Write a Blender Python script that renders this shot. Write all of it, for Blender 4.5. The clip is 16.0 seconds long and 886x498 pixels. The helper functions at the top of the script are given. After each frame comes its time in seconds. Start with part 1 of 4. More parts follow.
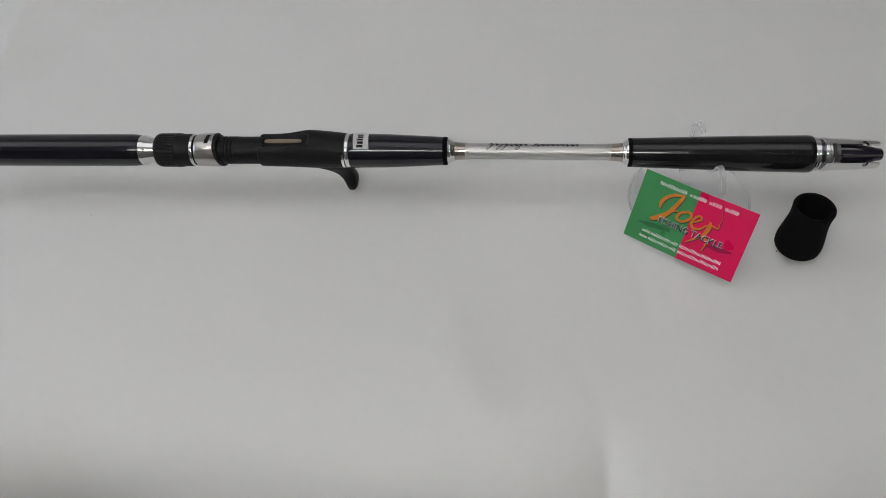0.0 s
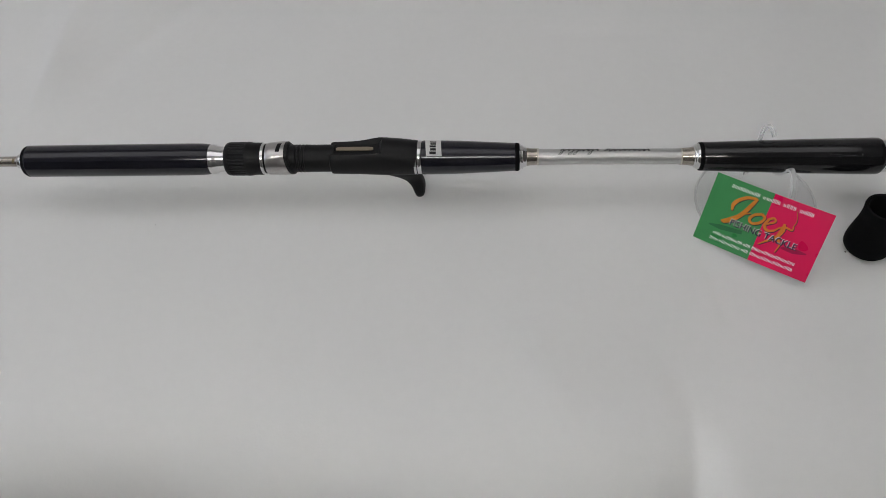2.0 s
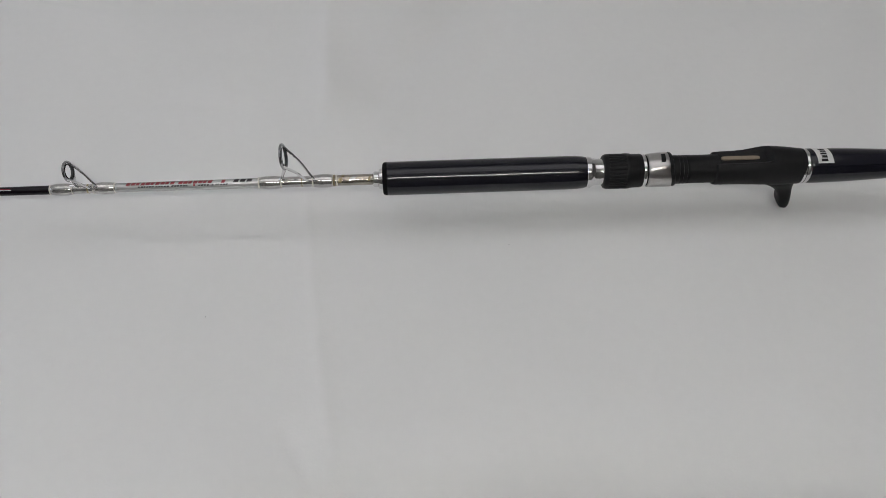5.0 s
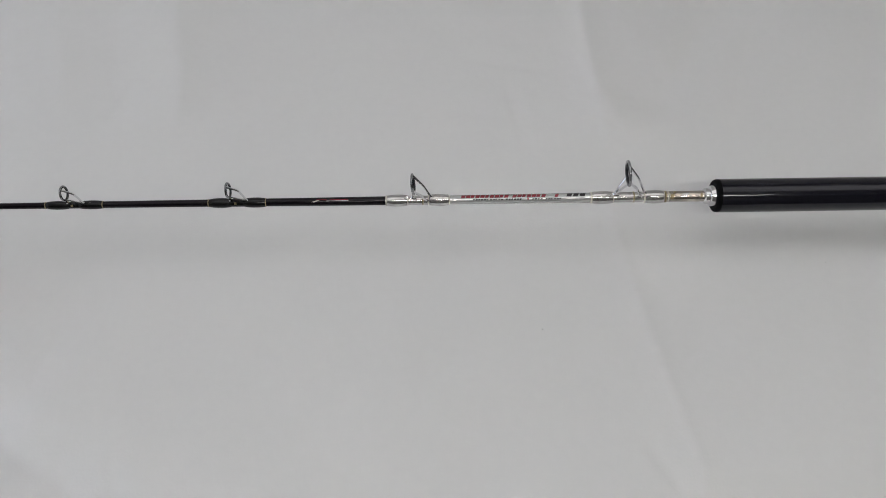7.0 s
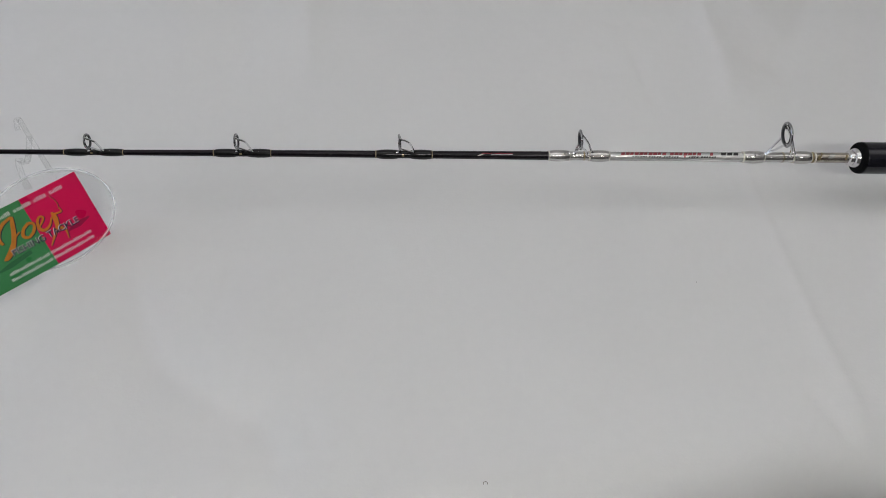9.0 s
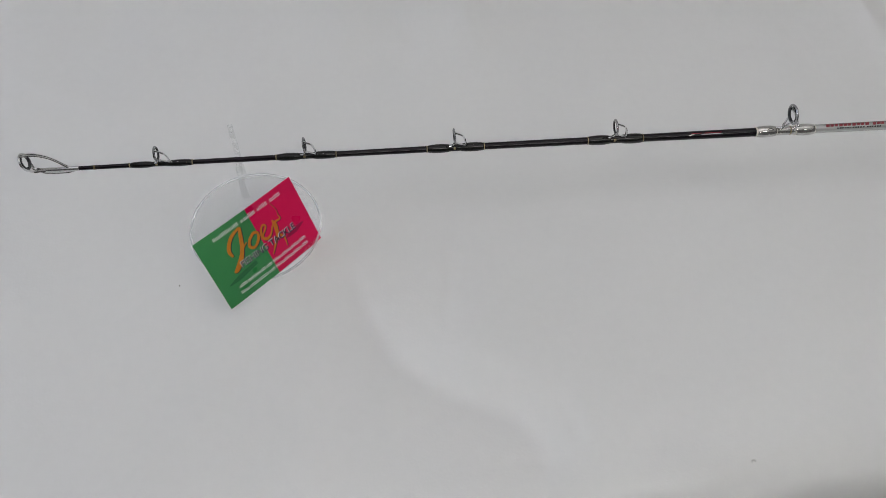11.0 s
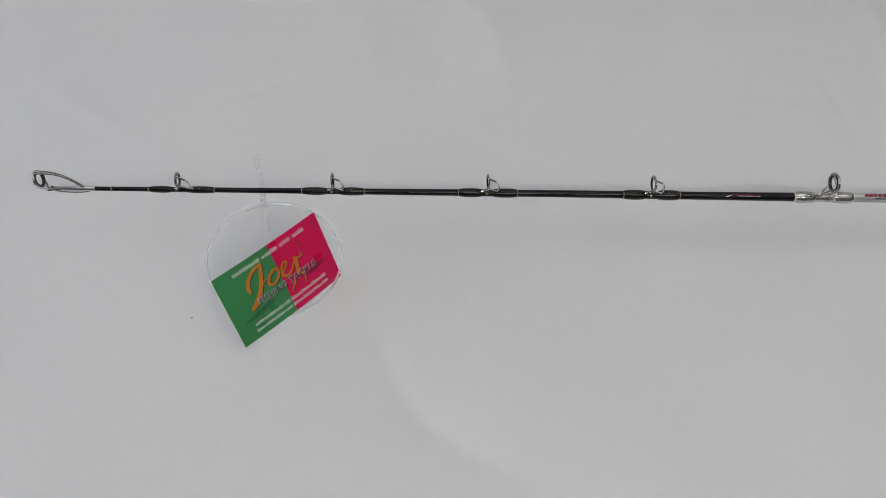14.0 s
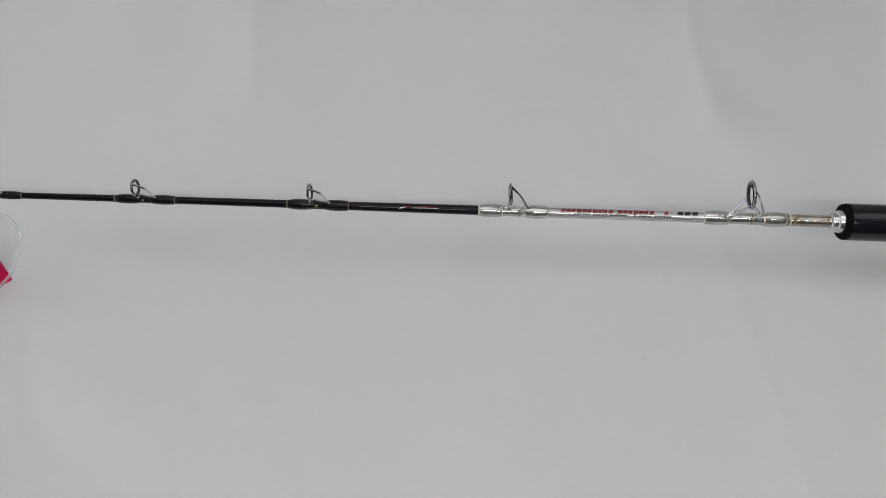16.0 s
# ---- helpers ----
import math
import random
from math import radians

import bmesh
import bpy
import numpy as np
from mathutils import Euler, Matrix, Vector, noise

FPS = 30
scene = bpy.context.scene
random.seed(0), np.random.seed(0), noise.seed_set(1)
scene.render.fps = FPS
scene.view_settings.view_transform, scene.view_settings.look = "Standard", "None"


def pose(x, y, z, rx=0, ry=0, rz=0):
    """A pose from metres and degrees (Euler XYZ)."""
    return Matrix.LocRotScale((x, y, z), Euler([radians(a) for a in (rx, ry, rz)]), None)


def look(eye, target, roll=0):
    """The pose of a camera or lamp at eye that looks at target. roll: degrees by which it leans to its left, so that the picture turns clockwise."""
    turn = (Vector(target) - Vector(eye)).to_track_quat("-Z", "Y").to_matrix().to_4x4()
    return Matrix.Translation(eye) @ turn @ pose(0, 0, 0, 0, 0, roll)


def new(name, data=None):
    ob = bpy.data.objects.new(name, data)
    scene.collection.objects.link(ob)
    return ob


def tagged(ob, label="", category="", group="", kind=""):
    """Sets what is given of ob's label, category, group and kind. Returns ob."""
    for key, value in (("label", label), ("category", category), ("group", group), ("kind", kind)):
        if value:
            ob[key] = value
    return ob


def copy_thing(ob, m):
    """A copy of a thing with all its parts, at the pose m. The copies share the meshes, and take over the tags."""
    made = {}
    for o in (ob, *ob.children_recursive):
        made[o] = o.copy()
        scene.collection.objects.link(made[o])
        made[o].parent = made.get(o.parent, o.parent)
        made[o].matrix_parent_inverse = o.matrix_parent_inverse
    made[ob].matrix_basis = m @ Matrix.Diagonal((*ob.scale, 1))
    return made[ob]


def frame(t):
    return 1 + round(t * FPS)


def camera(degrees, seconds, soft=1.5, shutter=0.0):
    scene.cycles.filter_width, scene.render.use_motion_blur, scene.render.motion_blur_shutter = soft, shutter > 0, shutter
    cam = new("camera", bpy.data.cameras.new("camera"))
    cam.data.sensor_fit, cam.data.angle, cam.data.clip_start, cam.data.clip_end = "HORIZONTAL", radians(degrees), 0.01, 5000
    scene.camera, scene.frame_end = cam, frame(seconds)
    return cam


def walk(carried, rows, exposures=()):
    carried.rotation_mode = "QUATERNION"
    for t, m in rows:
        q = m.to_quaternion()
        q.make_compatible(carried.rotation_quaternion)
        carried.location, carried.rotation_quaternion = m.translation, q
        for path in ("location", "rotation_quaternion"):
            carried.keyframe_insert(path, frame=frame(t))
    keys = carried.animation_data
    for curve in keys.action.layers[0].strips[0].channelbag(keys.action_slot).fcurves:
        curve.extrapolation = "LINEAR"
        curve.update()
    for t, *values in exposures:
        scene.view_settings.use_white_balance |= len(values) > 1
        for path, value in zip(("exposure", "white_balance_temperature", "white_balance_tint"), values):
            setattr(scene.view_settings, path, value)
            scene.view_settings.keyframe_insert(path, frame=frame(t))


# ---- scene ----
cam = camera(60.0, 16.0, soft=0.6)
PATH = [
    (0, (0.307, -0.382, 0.498), (0.106, 0.701, -1.172), -8.3),
    (0.5, (0.308, -0.389, 0.498), (0.145, 0.715, -1.162), -7.0),
    (1, (0.302, -0.389, 0.498), (0.154, 0.723, -1.158), -6.3),
    (1.5, (0.288, -0.384, 0.5), (0.125, 0.719, -1.161), -7.0),
    (2, (0.237, -0.389, 0.505), (0.084, 0.714, -1.157), -6.9),
    (2.5, (0.163, -0.385, 0.511), (0.103, 0.716, -1.158), -3.1),
    (3, (0.074, -0.382, 0.523), (0.097, 0.701, -1.159), 0.2),
    (3.2, (0.034, -0.39, 0.521), (0.088, 0.706, -1.151), 1.2),
    (5.3, (-0.152, -0.394, 0.475), (-0.115, 0.83, -1.106), -0.8),
    (5.5, (-0.185, -0.391, 0.474), (-0.132, 0.843, -1.099), -0.0),
    (6, (-0.255, -0.385, 0.472), (-0.223, 0.873, -1.082), -1.1),
    (6.5, (-0.31, -0.376, 0.482), (-0.313, 0.843, -1.104), -1.3),
    (7, (-0.353, -0.375, 0.497), (-0.353, 0.812, -1.112), -1.0),
    (7.5, (-0.401, -0.376, 0.5), (-0.388, 0.792, -1.124), 0.1),
    (8, (-0.446, -0.375, 0.505), (-0.403, 0.774, -1.132), 1.3),
    (8.5, (-0.475, -0.382, 0.507), (-0.405, 0.738, -1.149), 3.0),
    (9, (-0.51, -0.386, 0.509), (-0.405, 0.707, -1.163), 4.5),
    (9.5, (-0.535, -0.37, 0.511), (-0.416, 0.672, -1.192), 4.2),
    (10, (-0.583, -0.368, 0.503), (-0.445, 0.709, -1.177), 3.1),
    (10.2, (-0.612, -0.373, 0.502), (-0.46, 0.694, -1.183), 2.4),
    (12.3, (-0.752, -0.34, 0.496), (-0.48, 0.69, -1.197), 10.0),
    (12.5, (-0.752, -0.339, 0.495), (-0.478, 0.69, -1.198), 10.1),
    (13, (-0.751, -0.335, 0.497), (-0.479, 0.687, -1.201), 10.7),
    (13.5, (-0.746, -0.328, 0.5), (-0.483, 0.697, -1.197), 11.0),
    (14, (-0.729, -0.32, 0.501), (-0.501, 0.713, -1.197), 10.7),
    (14.5, (-0.677, -0.315, 0.501), (-0.547, 0.73, -1.2), 6.2),
    (15, (-0.589, -0.311, 0.499), (-0.549, 0.74, -1.202), 2.1),
    (15.5, (-0.475, -0.318, 0.487), (-0.524, 0.776, -1.187), -1.5),
    (16, (-0.399, -0.32, 0.481), (-0.476, 0.79, -1.181), -1.5),
]
walk(cam, [(t, look(eye, target, roll)) for t, eye, target, roll in PATH],
     exposures=[(0.0, -0.28), (3.0, -0.28), (5.5, -0.31), (13.0, -0.33), (16.0, -0.31)])

# ---- world and lamps ----
world = bpy.data.worlds.new("sky")
scene.world = world
world.use_nodes = True
sky = world.node_tree.nodes.new("ShaderNodeTexSky")
sky.sky_type, sky.sun_disc = "NISHITA", False
sky.sun_elevation, sky.sun_rotation = radians(40), radians(200)
world.node_tree.links.new(sky.outputs[0], world.node_tree.nodes["Background"].inputs[0])
world.node_tree.nodes["Background"].inputs[1].default_value = 0.1

TUBE_GLOW = 30.0      # radiance of each fluorescent tube
PANEL_GLOW = 0.98     # radiance of the unseen panel added for soft overhead light
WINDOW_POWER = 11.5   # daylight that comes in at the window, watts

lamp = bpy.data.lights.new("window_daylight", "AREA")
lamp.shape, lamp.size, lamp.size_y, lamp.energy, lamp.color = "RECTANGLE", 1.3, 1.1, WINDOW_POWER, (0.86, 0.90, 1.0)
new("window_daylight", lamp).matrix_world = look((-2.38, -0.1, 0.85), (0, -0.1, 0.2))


# ---- materials ----
def material(name, color, rough=0.5, metal=0.0, vary=0.08, grain=60.0, bump=0.0, bump_scale=300.0, coat=0.0,
             transmission=0.0, ior=1.45, spread=6.0):
    """A procedural material: a base colour that varies at two scales, with fine relief."""
    m = bpy.data.materials.new(name)
    m.use_nodes = True
    nodes, links = m.node_tree.nodes, m.node_tree.links
    shade = nodes["Principled BSDF"]
    place = nodes.new("ShaderNodeTexCoord")
    fine, broad = nodes.new("ShaderNodeTexNoise"), nodes.new("ShaderNodeTexNoise")
    fine.inputs["Scale"].default_value, broad.inputs["Scale"].default_value = grain, spread
    fine.inputs["Detail"].default_value = 6
    both = nodes.new("ShaderNodeMath")
    both.operation = "ADD"
    for n in (fine, broad):
        links.new(place.outputs["Object"], n.inputs["Vector"])
    links.new(fine.outputs["Fac"], both.inputs[0])
    links.new(broad.outputs["Fac"], both.inputs[1])
    span = nodes.new("ShaderNodeMapRange")
    span.inputs["From Min"].default_value, span.inputs["From Max"].default_value = 0.6, 1.4
    span.inputs["To Min"].default_value, span.inputs["To Max"].default_value = 1 - vary, 1 + vary
    links.new(both.outputs[0], span.inputs["Value"])
    tint = nodes.new("ShaderNodeVectorMath")
    tint.operation = "SCALE"
    tint.inputs[0].default_value = color
    links.new(span.outputs[0], tint.inputs["Scale"])
    links.new(tint.outputs[0], shade.inputs["Base Color"])
    rub = nodes.new("ShaderNodeMapRange")
    rub.inputs["From Min"].default_value, rub.inputs["From Max"].default_value = 0.3, 0.7
    rub.inputs["To Min"].default_value, rub.inputs["To Max"].default_value = max(rough * 0.85, 0.0), min(rough * 1.15, 1.0)
    links.new(broad.outputs["Fac"], rub.inputs["Value"])
    links.new(rub.outputs[0], shade.inputs["Roughness"])
    shade.inputs["Metallic"].default_value = metal
    shade.inputs["IOR"].default_value = ior
    shade.inputs["Coat Weight"].default_value = coat
    shade.inputs["Coat Roughness"].default_value = 0.03
    shade.inputs["Transmission Weight"].default_value = transmission
    if bump:
        relief, grit = nodes.new("ShaderNodeBump"), nodes.new("ShaderNodeTexNoise")
        grit.inputs["Scale"].default_value = bump_scale
        grit.inputs["Detail"].default_value = 4
        relief.inputs["Strength"].default_value = bump
        relief.inputs["Distance"].default_value = 0.0006
        links.new(place.outputs["Object"], grit.inputs["Vector"])
        links.new(grit.outputs["Fac"], relief.inputs["Height"])
        links.new(relief.outputs[0], shade.inputs["Normal"])
    return m


def clear(name, glint_share):
    """Thin clear acrylic: light goes straight through, and the surface shines more at a slant. A share of flat white
    stands in for highlights.
    """
    m = bpy.data.materials.new(name)
    m.use_nodes = True
    nodes, links = m.node_tree.nodes, m.node_tree.links
    nodes.remove(nodes["Principled BSDF"])
    through_it, milk, shine, cloud, mix, slant, half = (nodes.new(k) for k in (
        "ShaderNodeBsdfTransparent", "ShaderNodeBsdfDiffuse", "ShaderNodeBsdfGlossy", "ShaderNodeMixShader", "ShaderNodeMixShader", "ShaderNodeLayerWeight", "ShaderNodeMath"))
    through_it.inputs["Color"].default_value = (0.993, 0.995, 0.995, 1)
    milk.inputs["Color"].default_value = (0.93, 0.94, 0.94, 1)
    shine.inputs["Roughness"].default_value = 0.05
    cloud.inputs[0].default_value = glint_share
    slant.inputs["Blend"].default_value = 0.22
    half.operation = "MULTIPLY"
    half.inputs[1].default_value = 0.14
    links.new(through_it.outputs[0], cloud.inputs[1])
    links.new(milk.outputs[0], cloud.inputs[2])
    links.new(slant.outputs["Facing"], half.inputs[0])
    links.new(half.outputs[0], mix.inputs[0])
    links.new(cloud.outputs[0], mix.inputs[1])
    links.new(shine.outputs[0], mix.inputs[2])
    links.new(mix.outputs[0], nodes["Material Output"].inputs["Surface"])
    return m


def glow(name, color, strength):
    m = bpy.data.materials.new(name)
    m.use_nodes = True
    shade = m.node_tree.nodes["Principled BSDF"]
    shade.inputs["Base Color"].default_value = (*color, 1)
    shade.inputs["Emission Color"].default_value = (*color, 1)
    shade.inputs["Emission Strength"].default_value = strength
    return m


SHEET = material("white_vinyl_sheet", (0.76, 0.76, 0.755), rough=0.42, vary=0.016, grain=140, spread=2.5, bump=0.16, bump_scale=520)
PLASTER = material("plaster", (0.78, 0.775, 0.765), rough=0.8, vary=0.03, grain=30, bump=0.2, bump_scale=80)
# for unseen walls, dark so that metal and lacquer reflect more contrast
DARK_WALL = material("dark_for_reflections", (0.13, 0.125, 0.12), rough=0.6, vary=0.1, grain=12)
FLOOR = material("floor_tile", (0.42, 0.40, 0.37), rough=0.35, vary=0.08, grain=12)
WOOD = material("table_board", (0.30, 0.21, 0.13), rough=0.5, vary=0.2, grain=20)
GLOSS = material("black_lacquer", (0.008, 0.008, 0.013), rough=0.09, vary=0.3, grain=500, ior=1.48, bump=0.32, bump_scale=70)
SCUFFED = material("scuffed_lacquer", (0.009, 0.009, 0.010), rough=0.115, vary=0.3, grain=300, ior=1.5, bump=0.35, bump_scale=70)
RUBBER = material("black_plastic", (0.009, 0.009, 0.0095), rough=0.5, vary=0.2, grain=400, bump=0.12, bump_scale=1500, ior=1.28)
FOAM = material("black_rubber", (0.004, 0.004, 0.0045), rough=0.85, vary=0.2, grain=500, bump=0.25, bump_scale=1800, ior=1.2)
CHROME = material("polished_metal", (0.74, 0.735, 0.735), rough=0.14, metal=1.0, vary=0.04, grain=200)
BRUSHED = material("brushed_metal", (0.53, 0.515, 0.505), rough=0.30, metal=1.0, vary=0.08, grain=700, bump=0.1, bump_scale=1200)
GUNMETAL = material("dark_metal", (0.16, 0.165, 0.19), rough=0.2, metal=1.0, vary=0.1, grain=300)
CORE = material("violet_black_metal", (0.022, 0.02, 0.032), rough=0.22, metal=0.4, vary=0.2, grain=300)
BLANK = material("black_blank", (0.0065, 0.0045, 0.007), rough=0.06, vary=0.2, grain=400, ior=1.34, bump=0.6, bump_scale=80)
CERAMIC = material("dark_ceramic", (0.02, 0.02, 0.023), rough=0.12, vary=0.1, grain=400, ior=1.6)
FRAME_METAL = material("smoked_chrome", (0.34, 0.34, 0.35), rough=0.12, metal=1.0, vary=0.1, grain=400)
GUIDE = material("guide_metal", (0.72, 0.72, 0.73), rough=0.14, metal=1.0, vary=0.1, grain=400)
SILVER = material("silver_paint", (0.62, 0.62, 0.61), rough=0.26, metal=0.55, vary=0.05, grain=600, coat=0.6)
TUBE = material("silver_tube", (0.54, 0.54, 0.53), rough=0.38, metal=0.65, vary=0.05, grain=500, coat=0.4)
BRONZE = material("bronze_thread", (0.44, 0.40, 0.345), rough=0.2, metal=0.9, vary=0.4, grain=160, coat=0.6, spread=90, bump=0.6, bump_scale=150)
WRAP = material("silver_thread", (0.56, 0.55, 0.53), rough=0.13, metal=0.85, vary=0.3, grain=220, coat=1.0, spread=140, bump=0.45, bump_scale=150)
WRAP_DARK = material("black_thread", (0.006, 0.006, 0.006), rough=0.08, vary=0.4, grain=900, ior=1.42)
GOLD = material("gold_thread", (0.30, 0.24, 0.13), rough=0.3, metal=0.7, vary=0.2, grain=600, coat=0.5)
PALE = material("pale_thread", (0.62, 0.59, 0.52), rough=0.3, metal=0.3, vary=0.15, grain=600, coat=0.6)
INLAY = material("beige_inlay", (0.25, 0.205, 0.15), rough=0.65, vary=0.06, grain=500)
INK = material("black_ink", (0.008, 0.008, 0.008), rough=0.75, vary=0.1, grain=800)
RED_INK = material("red_ink", (0.17, 0.005, 0.012), rough=0.35, vary=0.1, grain=800)
WHITE_INK = material("white_ink", (0.84, 0.84, 0.84), rough=0.45, vary=0.04, grain=800)
PAPER = material("label_paper", (0.64, 0.63, 0.62), rough=0.6, vary=0.04, grain=400)
CARD_GREEN = material("green_print", (0.05, 0.26, 0.085), rough=0.3, vary=0.08, grain=30, spread=25)
CARD_RED = material("crimson_print", (0.70, 0.006, 0.085), rough=0.3, vary=0.05, grain=30, spread=25)
CARD_EDGE = material("card_stock", (0.7, 0.68, 0.66), rough=0.6, vary=0.05)
ORANGE = material("orange_print", (0.62, 0.205, 0.022), rough=0.35, vary=0.18, grain=220, spread=60)
NAVY = material("navy_print", (0.012, 0.012, 0.035), rough=0.35, vary=0.1, grain=300)
SHADE = material("dim_print", (0.03, 0.16, 0.06), rough=0.35, vary=0.1, grain=300)
SHADE_RED = material("dim_red_print", (0.36, 0.006, 0.055), rough=0.35, vary=0.1, grain=300)
# the number: share of white painted in for highlights and caustics
ACRYLIC = clear("clear_acrylic", 0.05)
ACRYLIC_BENT = clear("bent_acrylic", 0.06)
ACRYLIC_EDGE = clear("acrylic_edge", 0.16)
ACRYLIC_HOOK = clear("hook_acrylic", 0.30)
ACRYLIC_HOOK_EDGE = clear("hook_acrylic_edge", 0.65)
ACRYLIC_RIM = clear("acrylic_rim", 0.32)
ACRYLIC_RIM_THIN = clear("thin_acrylic_rim", 0.14)
SCRATCH = material("scratched_lacquer", (0.05, 0.05, 0.05), rough=0.5, vary=0.2, grain=900)
SPECK = material("dark_speck", (0.20, 0.19, 0.18), rough=0.8, vary=0.1)
LAMP_BODY = material("white_enamel", (0.8, 0.8, 0.78), rough=0.4, vary=0.02)
GLOWING = glow("fluorescent_glow", (1.0, 0.985, 0.955), TUBE_GLOW)
FILL_GLOW = glow("fill_glow", (1.0, 0.984, 0.995), PANEL_GLOW)


# ---- mesh helpers ----
def part(name, bm, mat, parent=None, label="", smooth=True):
    """Links a bmesh as one mesh object, under a thing if one is given."""
    bmesh.ops.recalc_face_normals(bm, faces=bm.faces[:])
    me = bpy.data.meshes.new(name)
    for m in mat if isinstance(mat, (list, tuple)) else [mat]:
        me.materials.append(m)
    bm.to_mesh(me)
    bm.free()
    me.shade_smooth() if smooth else me.shade_flat()
    if smooth:
        me.set_sharp_from_angle(angle=radians(38))
    ob = new(name, me)
    if parent:
        ob.parent = parent
        ob.matrix_parent_inverse = Matrix.Identity(4)
    return tagged(ob, label)


def thing(name, place, label, category, group="", kind=""):
    ob = new(name)
    ob.location = place
    return tagged(ob, label, category, group, kind)


def box(bm, lo, hi, bevel=0.0, material_index=0):
    made = bmesh.ops.create_cube(bm, size=1.0)["verts"]
    for v in made:
        v.co = Vector([l + (c + 0.5) * (h - l) for c, l, h in zip(v.co, lo, hi)])
    if bevel:
        edges = list({e for v in made for e in v.link_edges})
        bmesh.ops.bevel(bm, geom=edges, offset=bevel, segments=2, affect="EDGES", profile=0.5)
    return bm


def rings(bm, loops, closed=True, caps=True):
    """Skins loops of points, one after the other; closed: each loop runs round."""
    rows = [[bm.verts.new(p) for p in loop] for loop in loops]
    n = len(rows[0])
    for a, b in zip(rows, rows[1:]):
        for i in range(n if closed else n - 1):
            j = (i + 1) % n
            bm.faces.new((a[i], a[j], b[j], b[i]))
    if caps and closed:
        bm.faces.new(rows[0][::-1])
        bm.faces.new(rows[-1])
    return bm


def tube_along(bm, points, radius, sides=8, closed=False):
    """A round wire along points; radius may be one number or one a point."""
    pts = [Vector(p) for p in points]
    radii = radius if isinstance(radius, (list, tuple)) else [radius] * len(pts)
    side = None
    loops = []
    for i, p in enumerate(pts):
        a = pts[i - 1] if (i or closed) else p
        b = pts[(i + 1) % len(pts)] if (i + 1 < len(pts) or closed) else p
        way = (b - a).normalized()
        if side is None:
            side = way.orthogonal().normalized()
        side = (side - way * side.dot(way)).normalized()
        other = way.cross(side)
        loops.append([p + (side * math.cos(k * math.tau / sides) + other * math.sin(k * math.tau / sides)) * radii[i] for k in range(sides)])
    if closed:
        loops.append(loops[0])
        rings(bm, loops, caps=False)
        bmesh.ops.remove_doubles(bm, verts=bm.verts[:], dist=1e-6)
        return bm
    return rings(bm, loops)


def glide(points, steps=8):
    """Catmull-Rom points through the given ones."""
    pts = [Vector(p) for p in points]
    pts = [pts[0] * 2 - pts[1], *pts, pts[-1] * 2 - pts[-2]]
    out = []
    for a, b, c, d in zip(pts, pts[1:], pts[2:], pts[3:]):
        for k in range(steps):
            t = k / steps
            out.append(0.5 * (2 * b + (c - a) * t + (2 * a - 5 * b + 4 * c - d) * t * t + (3 * b - a - 3 * c + d) * t ** 3))
    return out + [pts[-2]]


# ---- the room ----
def slab(name, lo, hi, mat, label, category):
    return tagged(part(name, box(bmesh.new(), lo, hi), mat, label=label, smooth=False), category=category, kind="structure")


X0, X1, Y0, Y1, FLOOR_Z, TOP_Z = -2.4, 2.0, -1.9, 1.3, -0.75, 1.85
slab("floor", (X0 - 0.1, Y0 - 0.1, FLOOR_Z - 0.1), (X1 + 0.1, Y1 + 0.1, FLOOR_Z), FLOOR, "plain grey tiled room floor", "floor")
slab("ceiling", (X0 - 0.1, Y0 - 0.1, TOP_Z), (X1 + 0.1, Y1 + 0.1, TOP_Z + 0.1), PLASTER, "plain white plaster ceiling", "ceiling")
slab("wall_north", (X0, Y1, FLOOR_Z), (X1, Y1 + 0.1, TOP_Z), PLASTER, "plain white plaster wall", "wall")
# The next two walls are out of view, darkened to shape the reflections.
slab("wall_south", (X0, Y0 - 0.1, FLOOR_Z), (X1, Y0, TOP_Z), DARK_WALL, "plain unseen wall, darkened to deepen the reflections", "wall")
slab("wall_east", (X1, Y0 - 0.1, FLOOR_Z), (X1 + 0.1, Y1 + 0.1, TOP_Z), DARK_WALL, "plain unseen wall, darkened to deepen the reflections", "wall")


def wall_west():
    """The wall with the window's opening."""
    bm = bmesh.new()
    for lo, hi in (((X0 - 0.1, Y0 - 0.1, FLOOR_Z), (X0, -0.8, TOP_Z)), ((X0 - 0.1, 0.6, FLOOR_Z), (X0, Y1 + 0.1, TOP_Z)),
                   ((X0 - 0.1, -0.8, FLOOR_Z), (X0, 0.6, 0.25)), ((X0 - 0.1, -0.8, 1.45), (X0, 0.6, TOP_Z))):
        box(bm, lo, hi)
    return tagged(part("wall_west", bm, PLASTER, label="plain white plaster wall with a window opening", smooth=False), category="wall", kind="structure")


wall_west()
slab("table_board", (-1.3, -0.20, -0.034), (1.0, 0.75, -0.014), WOOD, "plain wooden board under the white sheet", "table")
slab("table_base", (-1.2, -0.1, FLOOR_Z), (0.9, 0.7, -0.034), WOOD, "plain closed base under the white sheet", "table")


